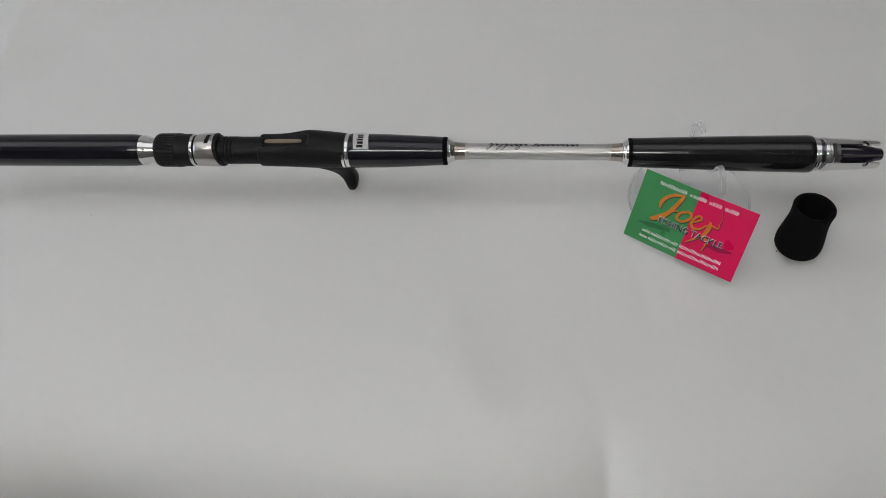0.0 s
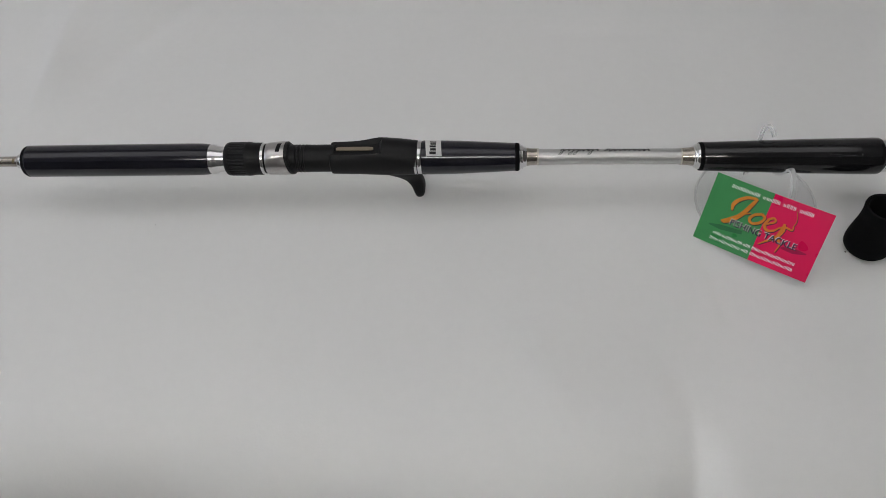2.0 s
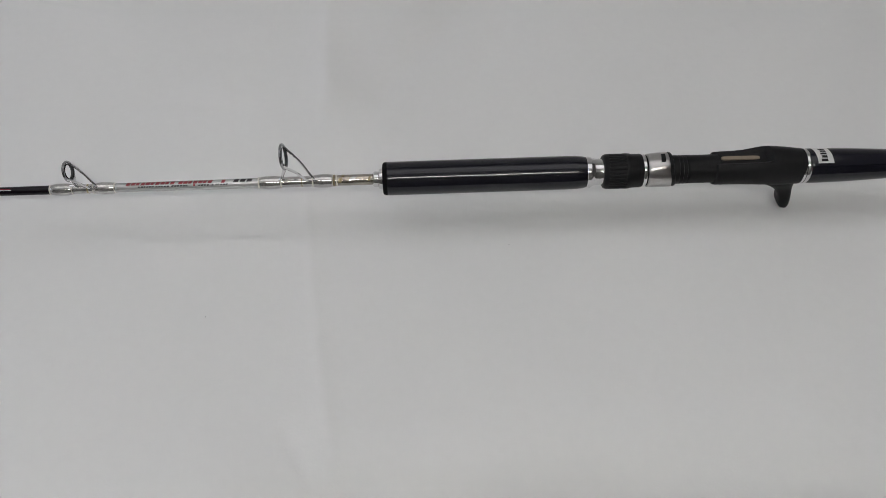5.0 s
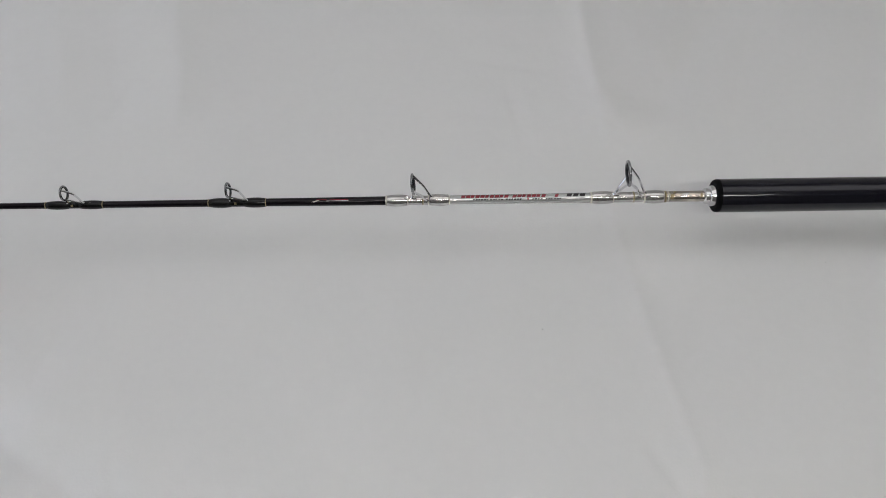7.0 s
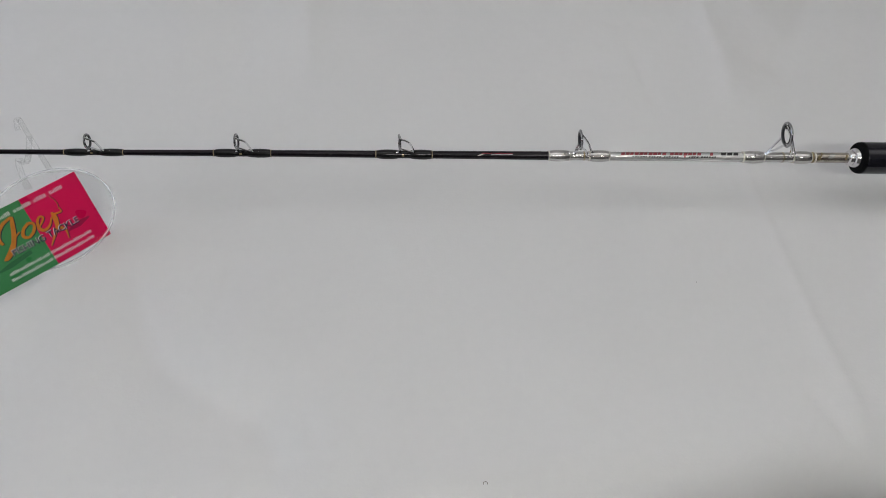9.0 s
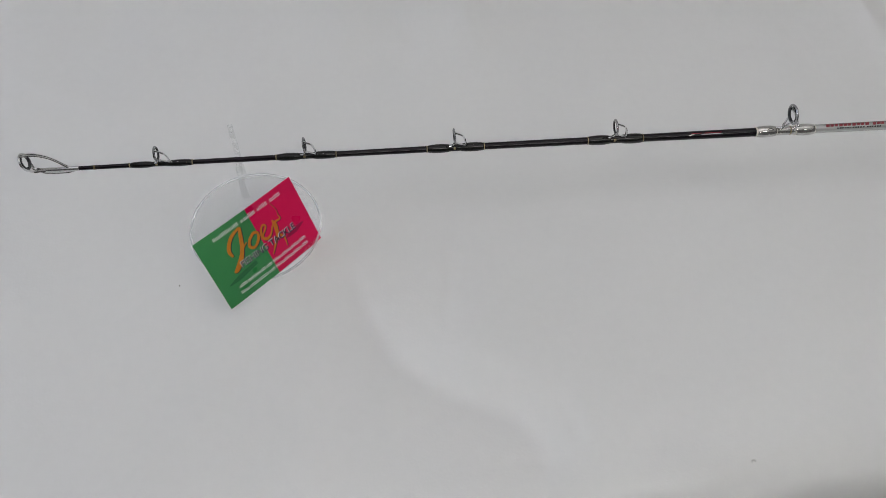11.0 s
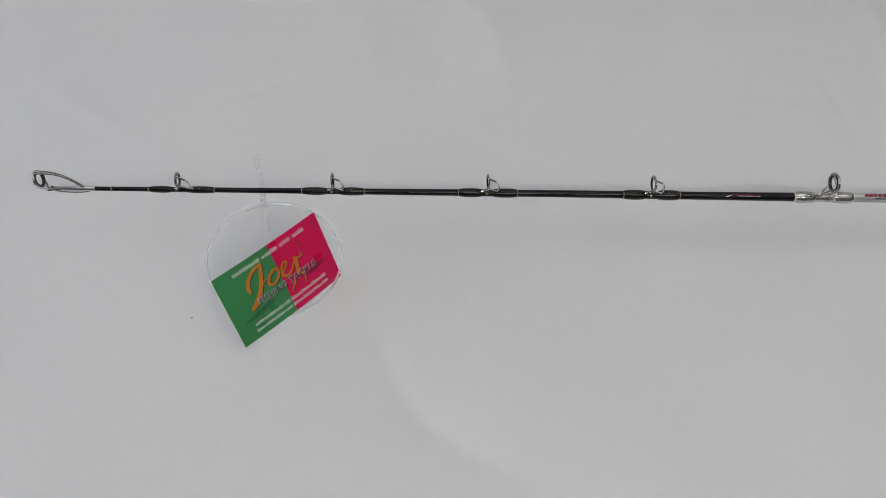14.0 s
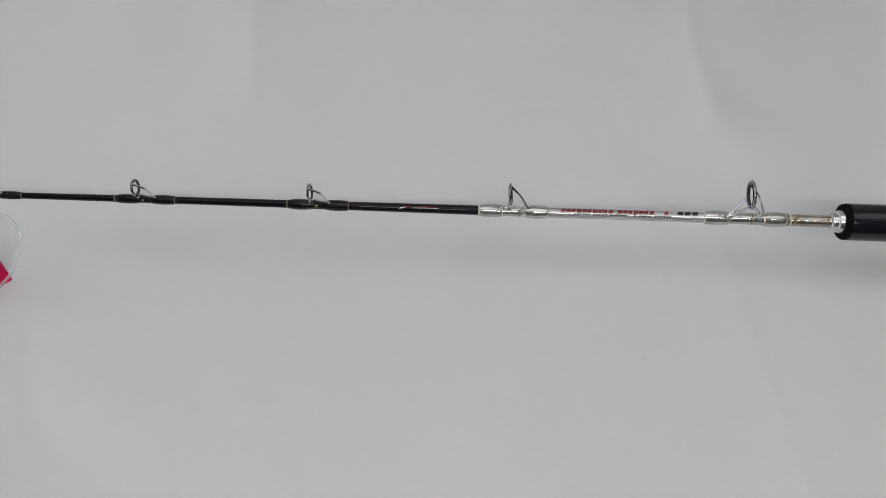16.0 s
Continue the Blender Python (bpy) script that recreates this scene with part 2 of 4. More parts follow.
def ceiling_lamp(x, y):
    """A batten with two tubes, hung on two rods under the ceiling."""
    lamp_body = thing("ceiling_lamp", (x, y, TOP_Z), "white batten lamp with two glowing fluorescent tubes", "ceiling lamp")
    part("housing", box(bmesh.new(), (-0.80, -0.07, -0.16), (0.80, 0.07, -0.12), 0.006), LAMP_BODY, lamp_body, smooth=False)
    for side in (-0.040, 0.040):
        bm = bmesh.new()
        tube_along(bm, [(-0.75, side, -0.19), (0.75, side, -0.19)], 0.019, 16)
        part("tube", bm, GLOWING, lamp_body, "glowing white tube")
    for s in (-1, 1):
        part("holder", box(bmesh.new(), (s * 0.76 - 0.01, -0.062, -0.213), (s * 0.76 + 0.01, 0.062, -0.155), 0.002), LAMP_BODY, lamp_body, smooth=False)
        bm = bmesh.new()
        tube_along(bm, [(s * 0.5, 0, -0.125), (s * 0.5, 0, -0.001)], 0.004, 8)
        part("hanger", bm, LAMP_BODY, lamp_body)
    return lamp_body


# An unseen panel, added to give broad soft light from above.
def fill_panel(x0, x1, y0, y1):
    panel = thing("fill_panel", ((x0 + x1) / 2, (y0 + y1) / 2, TOP_Z), "unseen glowing panel added for soft light from above", "ceiling lamp")
    w, d = (x1 - x0) / 2, (y1 - y0) / 2
    part("diffuser", box(bmesh.new(), (-w, -d, -0.04), (w, d, -0.03)), FILL_GLOW, panel, "softly glowing sheet of the added panel", smooth=False)
    for lo, hi in (((-w - 0.03, -d - 0.03, -0.05), (w + 0.03, -d, -0.001)), ((-w - 0.03, d, -0.05), (w + 0.03, d + 0.03, -0.001)),
                   ((-w - 0.03, -d, -0.05), (-w, d, -0.001)), ((w, -d, -0.05), (w + 0.03, d, -0.001))):
        part("frame", box(bmesh.new(), lo, hi, 0.004), LAMP_BODY, panel, smooth=False)
    return panel


fill_panel(-1.55, 1.25, -0.44, 0.62)
ceiling_lamp(-0.06, -1.32)

# ---- the white sheet ----
# Folds and creases: the line that each follows, its height (below 0: a valley), its reach to the left and right of that line
# (seen along it), how sharp its crest is, and how gently it fades at both ends; in metres.
CREASES = [
    # behind the rod
    ([(-0.206, 0.085), (-0.204, 0.17), (-0.207, 0.27), (-0.215, 0.60)], 0.0040, 0.014, 0.022, 0.004, 0.05),
    ([(-0.160, 0.125), (-0.148, 0.160), (-0.110, 0.220), (-0.060, 0.30), (-0.02, 0.60)], -0.0050, 0.024, 0.026, 0.006, 0.04),
    ([(-0.110, 0.160), (-0.165, 0.270), (-0.200, 0.50)], 0.0020, 0.020, 0.030, 0.006, 0.05),
    ([(-0.594, 0.115), (-0.600, 0.20), (-0.622, 0.29), (-0.665, 0.60)], 0.0064, 0.050, 0.034, 0.003, 0.05),
    ([(-0.705, 0.120), (-0.716, 0.20), (-0.742, 0.27), (-0.80, 0.60)], 0.0040, 0.050, 0.035, 0.004, 0.05),
    ([(-0.660, 0.150), (-0.675, 0.25), (-0.70, 0.60)], -0.0016, 0.016, 0.016, 0.006, 0.05),
    ([(-0.930, 0.15), (-0.915, 0.27), (-0.900, 0.60)], -0.0036, 0.030, 0.030, 0.010, 0.06),
    ([(-0.010, 0.19), (-0.040, 0.30), (-0.060, 0.60)], -0.0030, 0.030, 0.040, 0.010, 0.06),
    ([(0.300, 0.17), (0.315, 0.30), (0.33, 0.60)], 0.0030, 0.045, 0.035, 0.012, 0.08),
    # in front of it
    ([(-0.716, -0.055), (-0.708, -0.105), (-0.688, -0.145), (-0.652, -0.172), (-0.612, -0.192), (-0.597, -0.212), (-0.592, -0.255)], -0.0062, 0.024, 0.034, 0.003, 0.035),
    ([(-0.668, -0.118), (-0.628, -0.142), (-0.586, -0.165), (-0.564, -0.195), (-0.556, -0.240)], 0.0042, 0.060, 0.024, 0.008, 0.04),
    ([(-0.430, -0.110), (-0.380, -0.170), (-0.330, -0.215)], 0.0022, 0.045, 0.030, 0.010, 0.04),
    ([(0.180, -0.070), (0.186, -0.110), (0.190, -0.150)], -0.0014, 0.022, 0.022, 0.006, 0.03),
    ([(0.255, -0.110), (0.268, -0.160), (0.285, -0.205)], 0.0036, 0.020, 0.026, 0.006, 0.03),
    ([(0.270, -0.216), (0.315, -0.196), (0.360, -0.168)], 0.0022, 0.020, 0.024, 0.005, 0.02),
    ([(0.480, -0.120), (0.445, -0.165), (0.420, -0.200)], 0.0026, 0.032, 0.026, 0.008, 0.04),
    # the furrow along the front edge
    ([(-0.500, -0.253), (-0.430, -0.245), (-0.390, -0.2415), (-0.330, -0.238), (-0.250, -0.240)], -0.0050, 0.012, 0.020, 0.003, 0.05),
    # the sharp crease that runs from the fore grip to the front edge
    ([(-0.216, 0.075), (-0.212, 0.01), (-0.203, -0.06), (-0.194, -0.13), (-0.182, -0.194), (-0.188, -0.226), (-0.212, -0.258)], 0.0015, 0.006, 0.010, 0.0015, 0.05),
]
# Many faint dents and creases left by handling: from, to, height, half-width.
random.seed(11)
CRUMPLES = []
for _ in range(90):
    cx, cy, way, long = random.uniform(-1.2, 0.8), random.uniform(-0.22, 0.55), random.uniform(0, math.pi), random.uniform(0.04, 0.16)
    if abs(cy) < 0.045:
        continue
    dx, dy = math.cos(way) * long / 2, math.sin(way) * long / 2
    CRUMPLES.append(((cx - dx, cy - dy), (cx + dx, cy + dy), random.choice((-1, 1)) * random.uniform(0.0006, 0.0016), random.uniform(0.010, 0.028)))


def along(x, y, a, b):
    """How far (x, y) lies along the line from a to b (0 to 1) and to its right."""
    ux, uy = b[0] - a[0], b[1] - a[1]
    n = np.hypot(ux, uy)
    t = ((x - a[0]) * ux + (y - a[1]) * uy) / n ** 2
    return t, ((x - a[0]) * uy - (y - a[1]) * ux) / n


def beside(x, y, line):
    """How far (x, y) lies to the right of a line of points, and how far from the line's nearer end, along it."""
    steps = [math.dist(a, b) for a, b in zip(line, line[1:])]
    near, off, ends, done = np.full_like(x, 1e9), np.zeros_like(x), np.zeros_like(x), 0.0
    for (a, b), long in zip(zip(line, line[1:]), steps):
        t, side = along(x, y, a, b)
        t = np.clip(t, 0 if done else -9, 1 if b is not line[-1] else 9)
        d = np.hypot(x - a[0] - (b[0] - a[0]) * t, y - a[1] - (b[1] - a[1]) * t)
        closer = d < near
        run = done + t * long
        near = np.where(closer, d, near)
        off = np.where(closer, np.where(side > 0, d, -d), off)
        ends = np.where(closer, np.clip(np.minimum(run, sum(steps) - run), 0, None), ends)
        done += long
    return off, ends


def sheet_height(x, y):
    """The height of the sheet's upper side where it lies on the board."""
    z = np.zeros_like(x)
    # slow waves
    for k, (fx, fy, p, amp) in enumerate(((7.1, 3.0, 0.4, 0.0016), (3.7, 9.0, 1.9, 0.0013), (13.0, 6.0, 4.0, 0.0009), (19.0, 15.0, 2.2, 0.0006), (31.0, 22.0, 0.7, 0.0003))):
        z += amp * np.sin(fx * x + 1.3 * np.sin(2.1 * y + k) + p) * np.sin(fy * y + 0.8 * np.sin(3.3 * x) + k)
    calm = 1 - np.exp(-((y + 0.02) / 0.10) ** 2) * 0.8
    z *= calm
    for line, high, left, right, crest, fade in CREASES:
        off, ends = beside(x, y, line)
        reach = np.where(off > 0, right, left)
        z += high * np.exp(-(np.sqrt(off ** 2 + crest ** 2) - crest) / reach) * np.clip(ends / fade, 0, 1) ** 2 * (3 - 2 * np.clip(ends / fade, 0, 1))
    for a, b, high, wide in CRUMPLES:
        t, off = along(x, y, a, b)
        fade = np.exp(-(np.clip(np.abs(t - 0.5) - 0.25, 0, None) / 0.25) ** 2)
        z += high * fade * np.where(off > 0, np.exp(-(off / wide) ** 2), np.exp(-np.abs(off) / (wide * 0.4))) * (1 - 0.8 * np.exp(-(y / 0.05) ** 2))
    # the back part rises a little towards the tip's side
    z += 0.030 * np.clip((y - 0.13) / 0.4, 0, 1) ** 1.5 * np.clip((-x + 0.1) / 0.8, 0, 1)
    return z


def edge_start(x):
    """Where the sheet begins to bend over the front edge."""
    fold = np.where(x < 0.364, np.exp((x - 0.364) / 0.050), np.exp(-((x - 0.364) / 0.016) ** 2)) * 0.022
    left = np.where(x < -0.600, np.exp((x + 0.600) / 0.05), np.exp(-(x + 0.600) / 0.02)) * 0.008
    line = np.interp(x, [-1.3, -0.60, -0.48, -0.40, -0.26, -0.17, 0.0, 0.15, 0.34, 0.42, 0.6], [-0.235, -0.230, -0.224, -0.212, -0.202, -0.186, -0.172, -0.182, -0.204, -0.202, -0.184])
    return line + fold + left + 0.002 * np.sin(23 * x + 1)


def backdrop_sheet():
    nx, ns = 820, 400
    xs = np.linspace(-1.28, 0.98, nx)
    ss = np.linspace(-0.75, 0.72, ns)
    x, s = np.meshgrid(xs, ss)
    start = edge_start(x)
    bend = np.interp(x, [-0.22, 0.02], [0.055, 0.085])
    over = np.clip(start - s, 0, None)
    turn = np.clip(over / bend, 0, math.pi / 2)
    down = np.clip(over - bend * math.pi / 2, 0, None)
    y = np.where(over > 0, start - bend * np.sin(turn), s)
    z = sheet_height(x, np.maximum(y, -0.26)) * np.clip(1 - turn, 0.2, 1) - bend * (1 - np.cos(turn)) - down
    z = np.maximum(z, FLOOR_Z + 0.004)
    verts = np.stack([x, y, z], -1).reshape(-1, 3)
    faces = [(j * nx + i, j * nx + i + 1, (j + 1) * nx + i + 1, (j + 1) * nx + i) for j in range(ns - 1) for i in range(nx - 1)]
    me = bpy.data.meshes.new("backdrop_sheet")
    me.from_pydata(verts.tolist(), [], faces)
    me.materials.append(SHEET)
    me.shade_smooth()
    ob = new("backdrop_sheet", me)
    thick = ob.modifiers.new("thickness", "SOLIDIFY")
    thick.thickness, thick.offset = 0.0008, -1
    return tagged(ob, "creased white vinyl sheet draped over the table's front edge", "backdrop", kind="structure")


backdrop_sheet()


def lay(x, y):
    """The sheet's height at one place."""
    return float(sheet_height(np.array([x]), np.array([y]))[0])


# ---- the fishing rod ----
ROD_Z = 0.047
ROLL = 6.0  # degrees by which the guides lean back from upright
# Small corrections along the rod, mm at mm.
SHIFT_AT = [-182, -156, -60, 0, 60, 100, 167, 246, 262, 370, 387, 520, 570]
SHIFT_BY = [0.0, 2.6, 5.6, 9.2, 8.0, 7.3, 5.9, 4.4, 3.8, 2.6, 1.8, -3.4, -4.6]
AXIS_X = [-0.96, -0.60, -0.40, -0.15, 0.0, 0.17, 0.32, 0.46, 0.60]
AXIS_Y = [0.0031, 0.0028, 0.0021, 0.0017, 0.0014, 0.0006, -0.0004, -0.0018, -0.0028]
AXIS_UP = [0.0025, 0.0024, 0.0020, 0.0016, 0.0014, 0.0006, -0.0004, -0.0018, -0.0028]


def axis(x):
    """The rod's own line, which bends a little under its weight."""
    spread = np.linspace(-0.05, 0.05, 7)
    return (float(np.mean(np.interp(x + spread, AXIS_X, AXIS_Y))), float(np.mean(np.interp(x + spread, AXIS_X, AXIS_UP))))


def on_rod(x, r, angle):
    """A point r from the rod's line; angle in degrees from the camera's side (0) over the top (90)."""
    x = x + float(np.interp(x * 1000, SHIFT_AT, SHIFT_BY)) / 1000
    dy, dz = axis(x)
    a = radians(angle)
    return Vector((x, dy - r * math.cos(a), dz + r * math.sin(a)))


def lathe(profile, sides=40, shape=None, skew=None):
    """A turned body along the rod: rows of (x in mm, radius in mm); shape(x, angle) may scale the radius, skew(x, angle) moves along."""
    loops = []
    for x, r in profile:
        loops.append([on_rod((x + (skew(x, k * 360 / sides) if skew else 0.0)) / 1000, r / 1000 * (shape(x, k * 360 / sides) if shape else 1.0), k * 360 / sides) for k in range(sides)])
    return rings(bmesh.new(), loops)


def rounded(x0, r0, x1, r1, e=1.0, n=4):
    """A profile from x0 to x1 with rounded ends of e mm."""
    out = []
    for k in range(n + 1):
        a = k / n * math.pi / 2
        out.append((x0 + e * (1 - math.cos(a)), r0 - e * (1 - math.sin(a))))
    tail = []
    for k in range(n + 1):
        a = k / n * math.pi / 2
        tail.append((x1 - e * (1 - math.cos(a)), r1 - e * (1 - math.sin(a))))
    return out + tail[::-1]


def patch(x0, x1, a0, a1, radius, lift=0.00012, slant=0.0, steps=6):
    """A thin printed patch on the rod between two x (mm) and two angles; slant shifts its upper end along x (mm)."""
    bm = bmesh.new()
    rows = []
    nx = max(2, int((x1 - x0) / 6) + 1)
    for i in range(steps + 1):
        f = i / steps
        a = a0 + (a1 - a0) * f
        rows.append([bm.verts.new(on_rod((x0 + (x1 - x0) * k / (nx - 1) + slant * f) / 1000,
                                         (radius(x0 + (x1 - x0) * k / (nx - 1)) if callable(radius) else radius) / 1000 + lift, a)) for k in range(nx)])
    for p, q in zip(rows, rows[1:]):
        for k in range(nx - 1):
            bm.faces.new((p[k], p[k + 1], q[k + 1], q[k]))
    return bm


rod = thing("fishing_rod", (0, 0, ROD_Z), "black and silver jigging rod resting on two clear stands", "fishing rod")


def blank_radius(x):
    """Radius of the blank, mm, at x mm."""
    return float(np.interp(x, [-930, -908, -870, -826, -760, -690, -610, -530, -450, -395, -345, -290, -240, -180, -150],
                           [1.35, 1.5, 1.65, 1.8, 2.05, 2.35, 2.6, 2.85, 3.2, 3.45, 3.5, 3.65, 3.9, 4.1, 4.3]))


def blank_piece(name, x0, x1, mat, label):
    n = max(3, int(abs(x1 - x0) / 12))
    return part(name, lathe([(x0 + (x1 - x0) * k / n, blank_radius(x0 + (x1 - x0) * k / n)) for k in range(n + 1)], 24), mat, rod, label)


blank_piece("black_blank", -910, -393, BLANK, "glossy black tapering rod blank")
blank_piece("silver_blank", -393, -182, SILVER, "silver painted rod blank with red and black print")
blank_piece("bronze_blank", -183, -148, BRONZE, "bronze streaked lacquered blank")


def thread_wrap(x0, x1, mat, thick, label=""):
    mid = (x0 + x1) / 2
    r = blank_radius(mid)
    span = x1 - x0
    profile = [(x0 + span * f, r + thick * h) for f, h in ((0, 0.02), (0.05, 0.35), (0.2, 0.75), (0.45, 1.0), (0.7, 0.95), (0.9, 0.6), (0.97, 0.3), (1.0, 0.02))]
    return part("thread_wrap", lathe(profile, 28), mat, rod, label)


def trim_band(x0, x1, mat, lift=0.25, label=""):
    r = max(blank_radius(x0), blank_radius(x1)) + lift
    return part("trim_band", lathe(rounded(x0, r, x1, r, min(0.3, (x1 - x0) / 3)), 28), mat, rod, label)


lean_back = -5.0  # the line guides lean a little forward, the tip guide back


def up_from(x, r, side=0.0):
    """A point r mm out from the rod along the guides' lean, and side mm across."""
    a = radians(90 + lean_back)
    p = on_rod(x / 1000, r / 1000, 90 + lean_back)
    across = Vector((0, math.sin(a), math.cos(a)))  # square to the lean, in the rod's cross-section
    return p + across * side / 1000


def guide(x, high, size, foot_left, foot_right, wire):
    """A double-foot line guide: a ring held by two legs behind it and one in front."""
    g = new("line_guide")
    g.parent = rod
    tagged(g, "chrome line guide with a dark ceramic ring")
    r_out = size / 2
    mid = high - r_out
    lean = 0.10

    def on_ring(angle, r):
        a = radians(angle)
        return up_from(x - lean * r * math.cos(a), mid + r * math.cos(a), r * math.sin(a))
    bm = bmesh.new()
    tube_along(bm, [on_ring(k * 10, r_out - wire * 0.4) for k in range(36)], wire * (0.5 if size > 14 else 0.42) / 1000, 8, closed=True)
    part("ring_frame", bm, FRAME_METAL, g)
    thin = wire * (0.46 if size > 17 else 0.47)
    bm = bmesh.new()
    loops = []
    inner = r_out - wire * (1.0 if size > 14 else 0.85)
    lip = 1.35 if size > 14 else 0.9
    for k in range(37):
        loops.append([up_from(x - lean * (inner + dr) * math.cos(radians(k * 10)) + dx, mid + (inner + dr) * math.cos(radians(k * 10)), (inner + dr) * math.sin(radians(k * 10)))
                      for dr, dx in ((0.15, -0.9 * lip), (-0.6 * lip, -0.6 * lip), (-0.85 * lip, 0), (-0.6 * lip, 0.6 * lip), (0.15, 0.9 * lip))])
    rings(bm, loops, closed=False)
    bmesh.ops.remove_doubles(bm, verts=bm.verts[:], dist=1e-6)
    part("ceramic_ring", bm, CERAMIC, g, "dark ceramic ring")
    r_l, r_r = blank_radius(foot_left) + 0.3, blank_radius(foot_right) + 0.3
    for s in (-1, 1):
        if size < 14 and s > 0:
            continue
        top = on_ring((84 if s > 0 else -92) if size > 14 else s * 8, r_out - wire * 0.4)
        step = 4.0 if size > 14 and s < 0 else 0.0
        foot = up_from(foot_right - step, r_r - step * 0.12, s * 0.35 - step * 0.5)
        bow = top.lerp(foot, 0.5)
        bow += ((up_from(x, high) - up_from(x, 0)).normalized() * 0.8 + Vector((0.5, 0, 0))) * high * (0.00004 if size > 14 else 0.00018)
        bm = bmesh.new()
        tube_along(bm, glide([top, bow, foot, up_from(foot_right + 5 - step * 0.4, r_r - 0.1 - step * 0.1, s * 0.3 - step * 0.45)], 6), thin / 1000, 6)
        part("rear_leg", bm, GUIDE, g)
        low = on_ring(180 - s * 25, r_out - wire * 0.4)
        foot = up_from(foot_left + (0 if size > 14 else 3.2), r_l, s * 0.3)
        bm = bmesh.new()
        tube_along(bm, glide([low, low.lerp(foot, 0.55), foot, up_from(foot_left - (5 if size > 14 else -1.0), r_l - (0.1 if size > 14 else 0.6), s * 0.25)], 5), thin / 1000, 6)
        part("front_leg", bm, GUIDE, g)
        if size > 14:
            continue
        bm = bmesh.new()
        low = on_ring(180 - s * 20, r_out - wire * 0.4)
        foot = up_from(foot_right - 1, r_r, s * 0.3)
        tube_along(bm, glide([low, low.lerp(foot, 0.6) - (up_from(x, 1) - up_from(x, 0)) * 0.4, foot], 5), thin * 0.85 / 1000, 6)
        part("brace", bm, GUIDE, g)
    return g


# x of the ring, its height over the rod's line, ring diameter, both feet, wire (mm); the wraps on either side
GUIDES = [
    (-216.8, 39.6, 19.4, -223, -199, 2.1, (-240.5, -222.5), (-200, -184), WRAP, 1.2),
    (-374.4, 29.0, 15.6, -375.5, -361, 1.9, (-396, -378.5), (-364, -347), WRAP, 1.25),
    (-512.2, 22.2, 12.8, -516, -500.5, 1.7, (-530, -513), (-504, -487), WRAP_DARK, 0.92),
    (-634.7, 21.2, 12.3, -639, -624.5, 1.6, (-654, -637), (-629, -611), WRAP_DARK, 0.88),
    (-744.7, 20.0, 11.8, -749.5, -736.5, 1.55, (-766, -749), (-740, -722.5), WRAP_DARK, 0.8),
    (-849.7, 18.6, 11.4, -855, -841.5, 1.5, (-871, -855.5), (-846, -827), WRAP_DARK, 0.74),
]
for x, high, size, fl, fr, wire, left, right, mat, thick in GUIDES:
    guide(x, high, size, fl, fr, wire)
    silver = mat is WRAP
    thread_wrap(*left, mat, thick, "clear-coated silver thread wrap" if silver else "glossy black thread wrap")
    thread_wrap(*right, mat, thick, "clear-coated silver thread wrap" if silver else "glossy black thread wrap")
    part("under_wrap", lathe([(left[1] - 1, blank_radius(left[1]) + 0.12), (right[0] + 1, blank_radius(right[0]) + 0.12)], 24), WRAP if silver else WRAP_DARK, rod)
    if silver:
        for a in (left[0], left[1] - 2.0, right[0], right[1] - 2.0):
            trim_band(a, a + 1.7, PALE, 0.5, "pale thread band")
        trim_band((left[1] + right[0]) / 2 + 3, (left[1] + right[0]) / 2 + 4.2, GOLD, 0.2, "gold thread band")
    else:
        for a in (left[0] - 0.9, right[1] - 0.4):
            trim_band(a, a + 0.7, GOLD, 0.26, "gold thread band")
        part("gold_fleck", patch(right[1] - 5.2, right[1] - 4.0, 35, 70, lambda v: blank_radius(v) + 0.5 * thick, 0.0002), GOLD, rod)
        part("gold_fleck", patch(left[1] + 2.4, left[1] + 4.2, 22, 55, lambda v: blank_radius(v) + 0.2, 0.0002), GOLD, rod)
trim_band(-184.0, -182.9, GOLD, 0.4, "gold thread band")
trim_band(-897, -895.4, GOLD, 0.2, "gold thread band")
part("pale_fleck", patch(-173.5, -169.5, 42, 98, 4.25, slant=3), WRAP, rod)
trim_band(-182.2, -181.0, PALE, 0.25, "pale thread band")
for x0, x1, a0, a1 in ((-180.6, -178.4, 20, 74), (-178.2, -176.8, 80, 120), (-160.2, -158.8, 30, 80)):
    part("gold_fleck", patch(x0, x1, a0, a1, 4.25, slant=0.8), GOLD, rod)

# the print on the silver blank: unreadable lettering as bars
for x0, n in ((-339, 10), (-300, 7)):
    for k in range(n):
        part("print_bar", patch(x0 + k * 3.65, x0 + k * 3.65 + (3.0, 3.2, 2.6)[k % 3], 68 if k % 3 else 65, 109, blank_radius, slant=1.0), RED_INK, rod, "dark red printed bar")
part("print_bar", patch(-268, -265.5, 64, 110, blank_radius, slant=1.2), RED_INK, rod, "dark red printed bar")
for k in range(3):
    part("print_bar", patch(-259 + k * 5, -255.2 + k * 5, 68, 109, blank_radius, slant=1.0), INK, rod, "black printed bar")
for x0, x1 in ((-330, -318), (-317, -306), (-305, -292), (-285, -276), (-275, -262)):
    for k in range(round((x1 - x0) / 2.1)):
        part("print_bar", patch(x0 + k * 2.1, x0 + k * 2.1 + (1.5, 1.7, 1.3)[k % 3], 38, 53 + (k * 5 + int(x0)) % 3, blank_radius, slant=0.4), INK, rod, "black printed bar")
part("print_bar", patch(-288.6, -287.2, 38, 62, blank_radius), RED_INK, rod, "dark red printed bar")
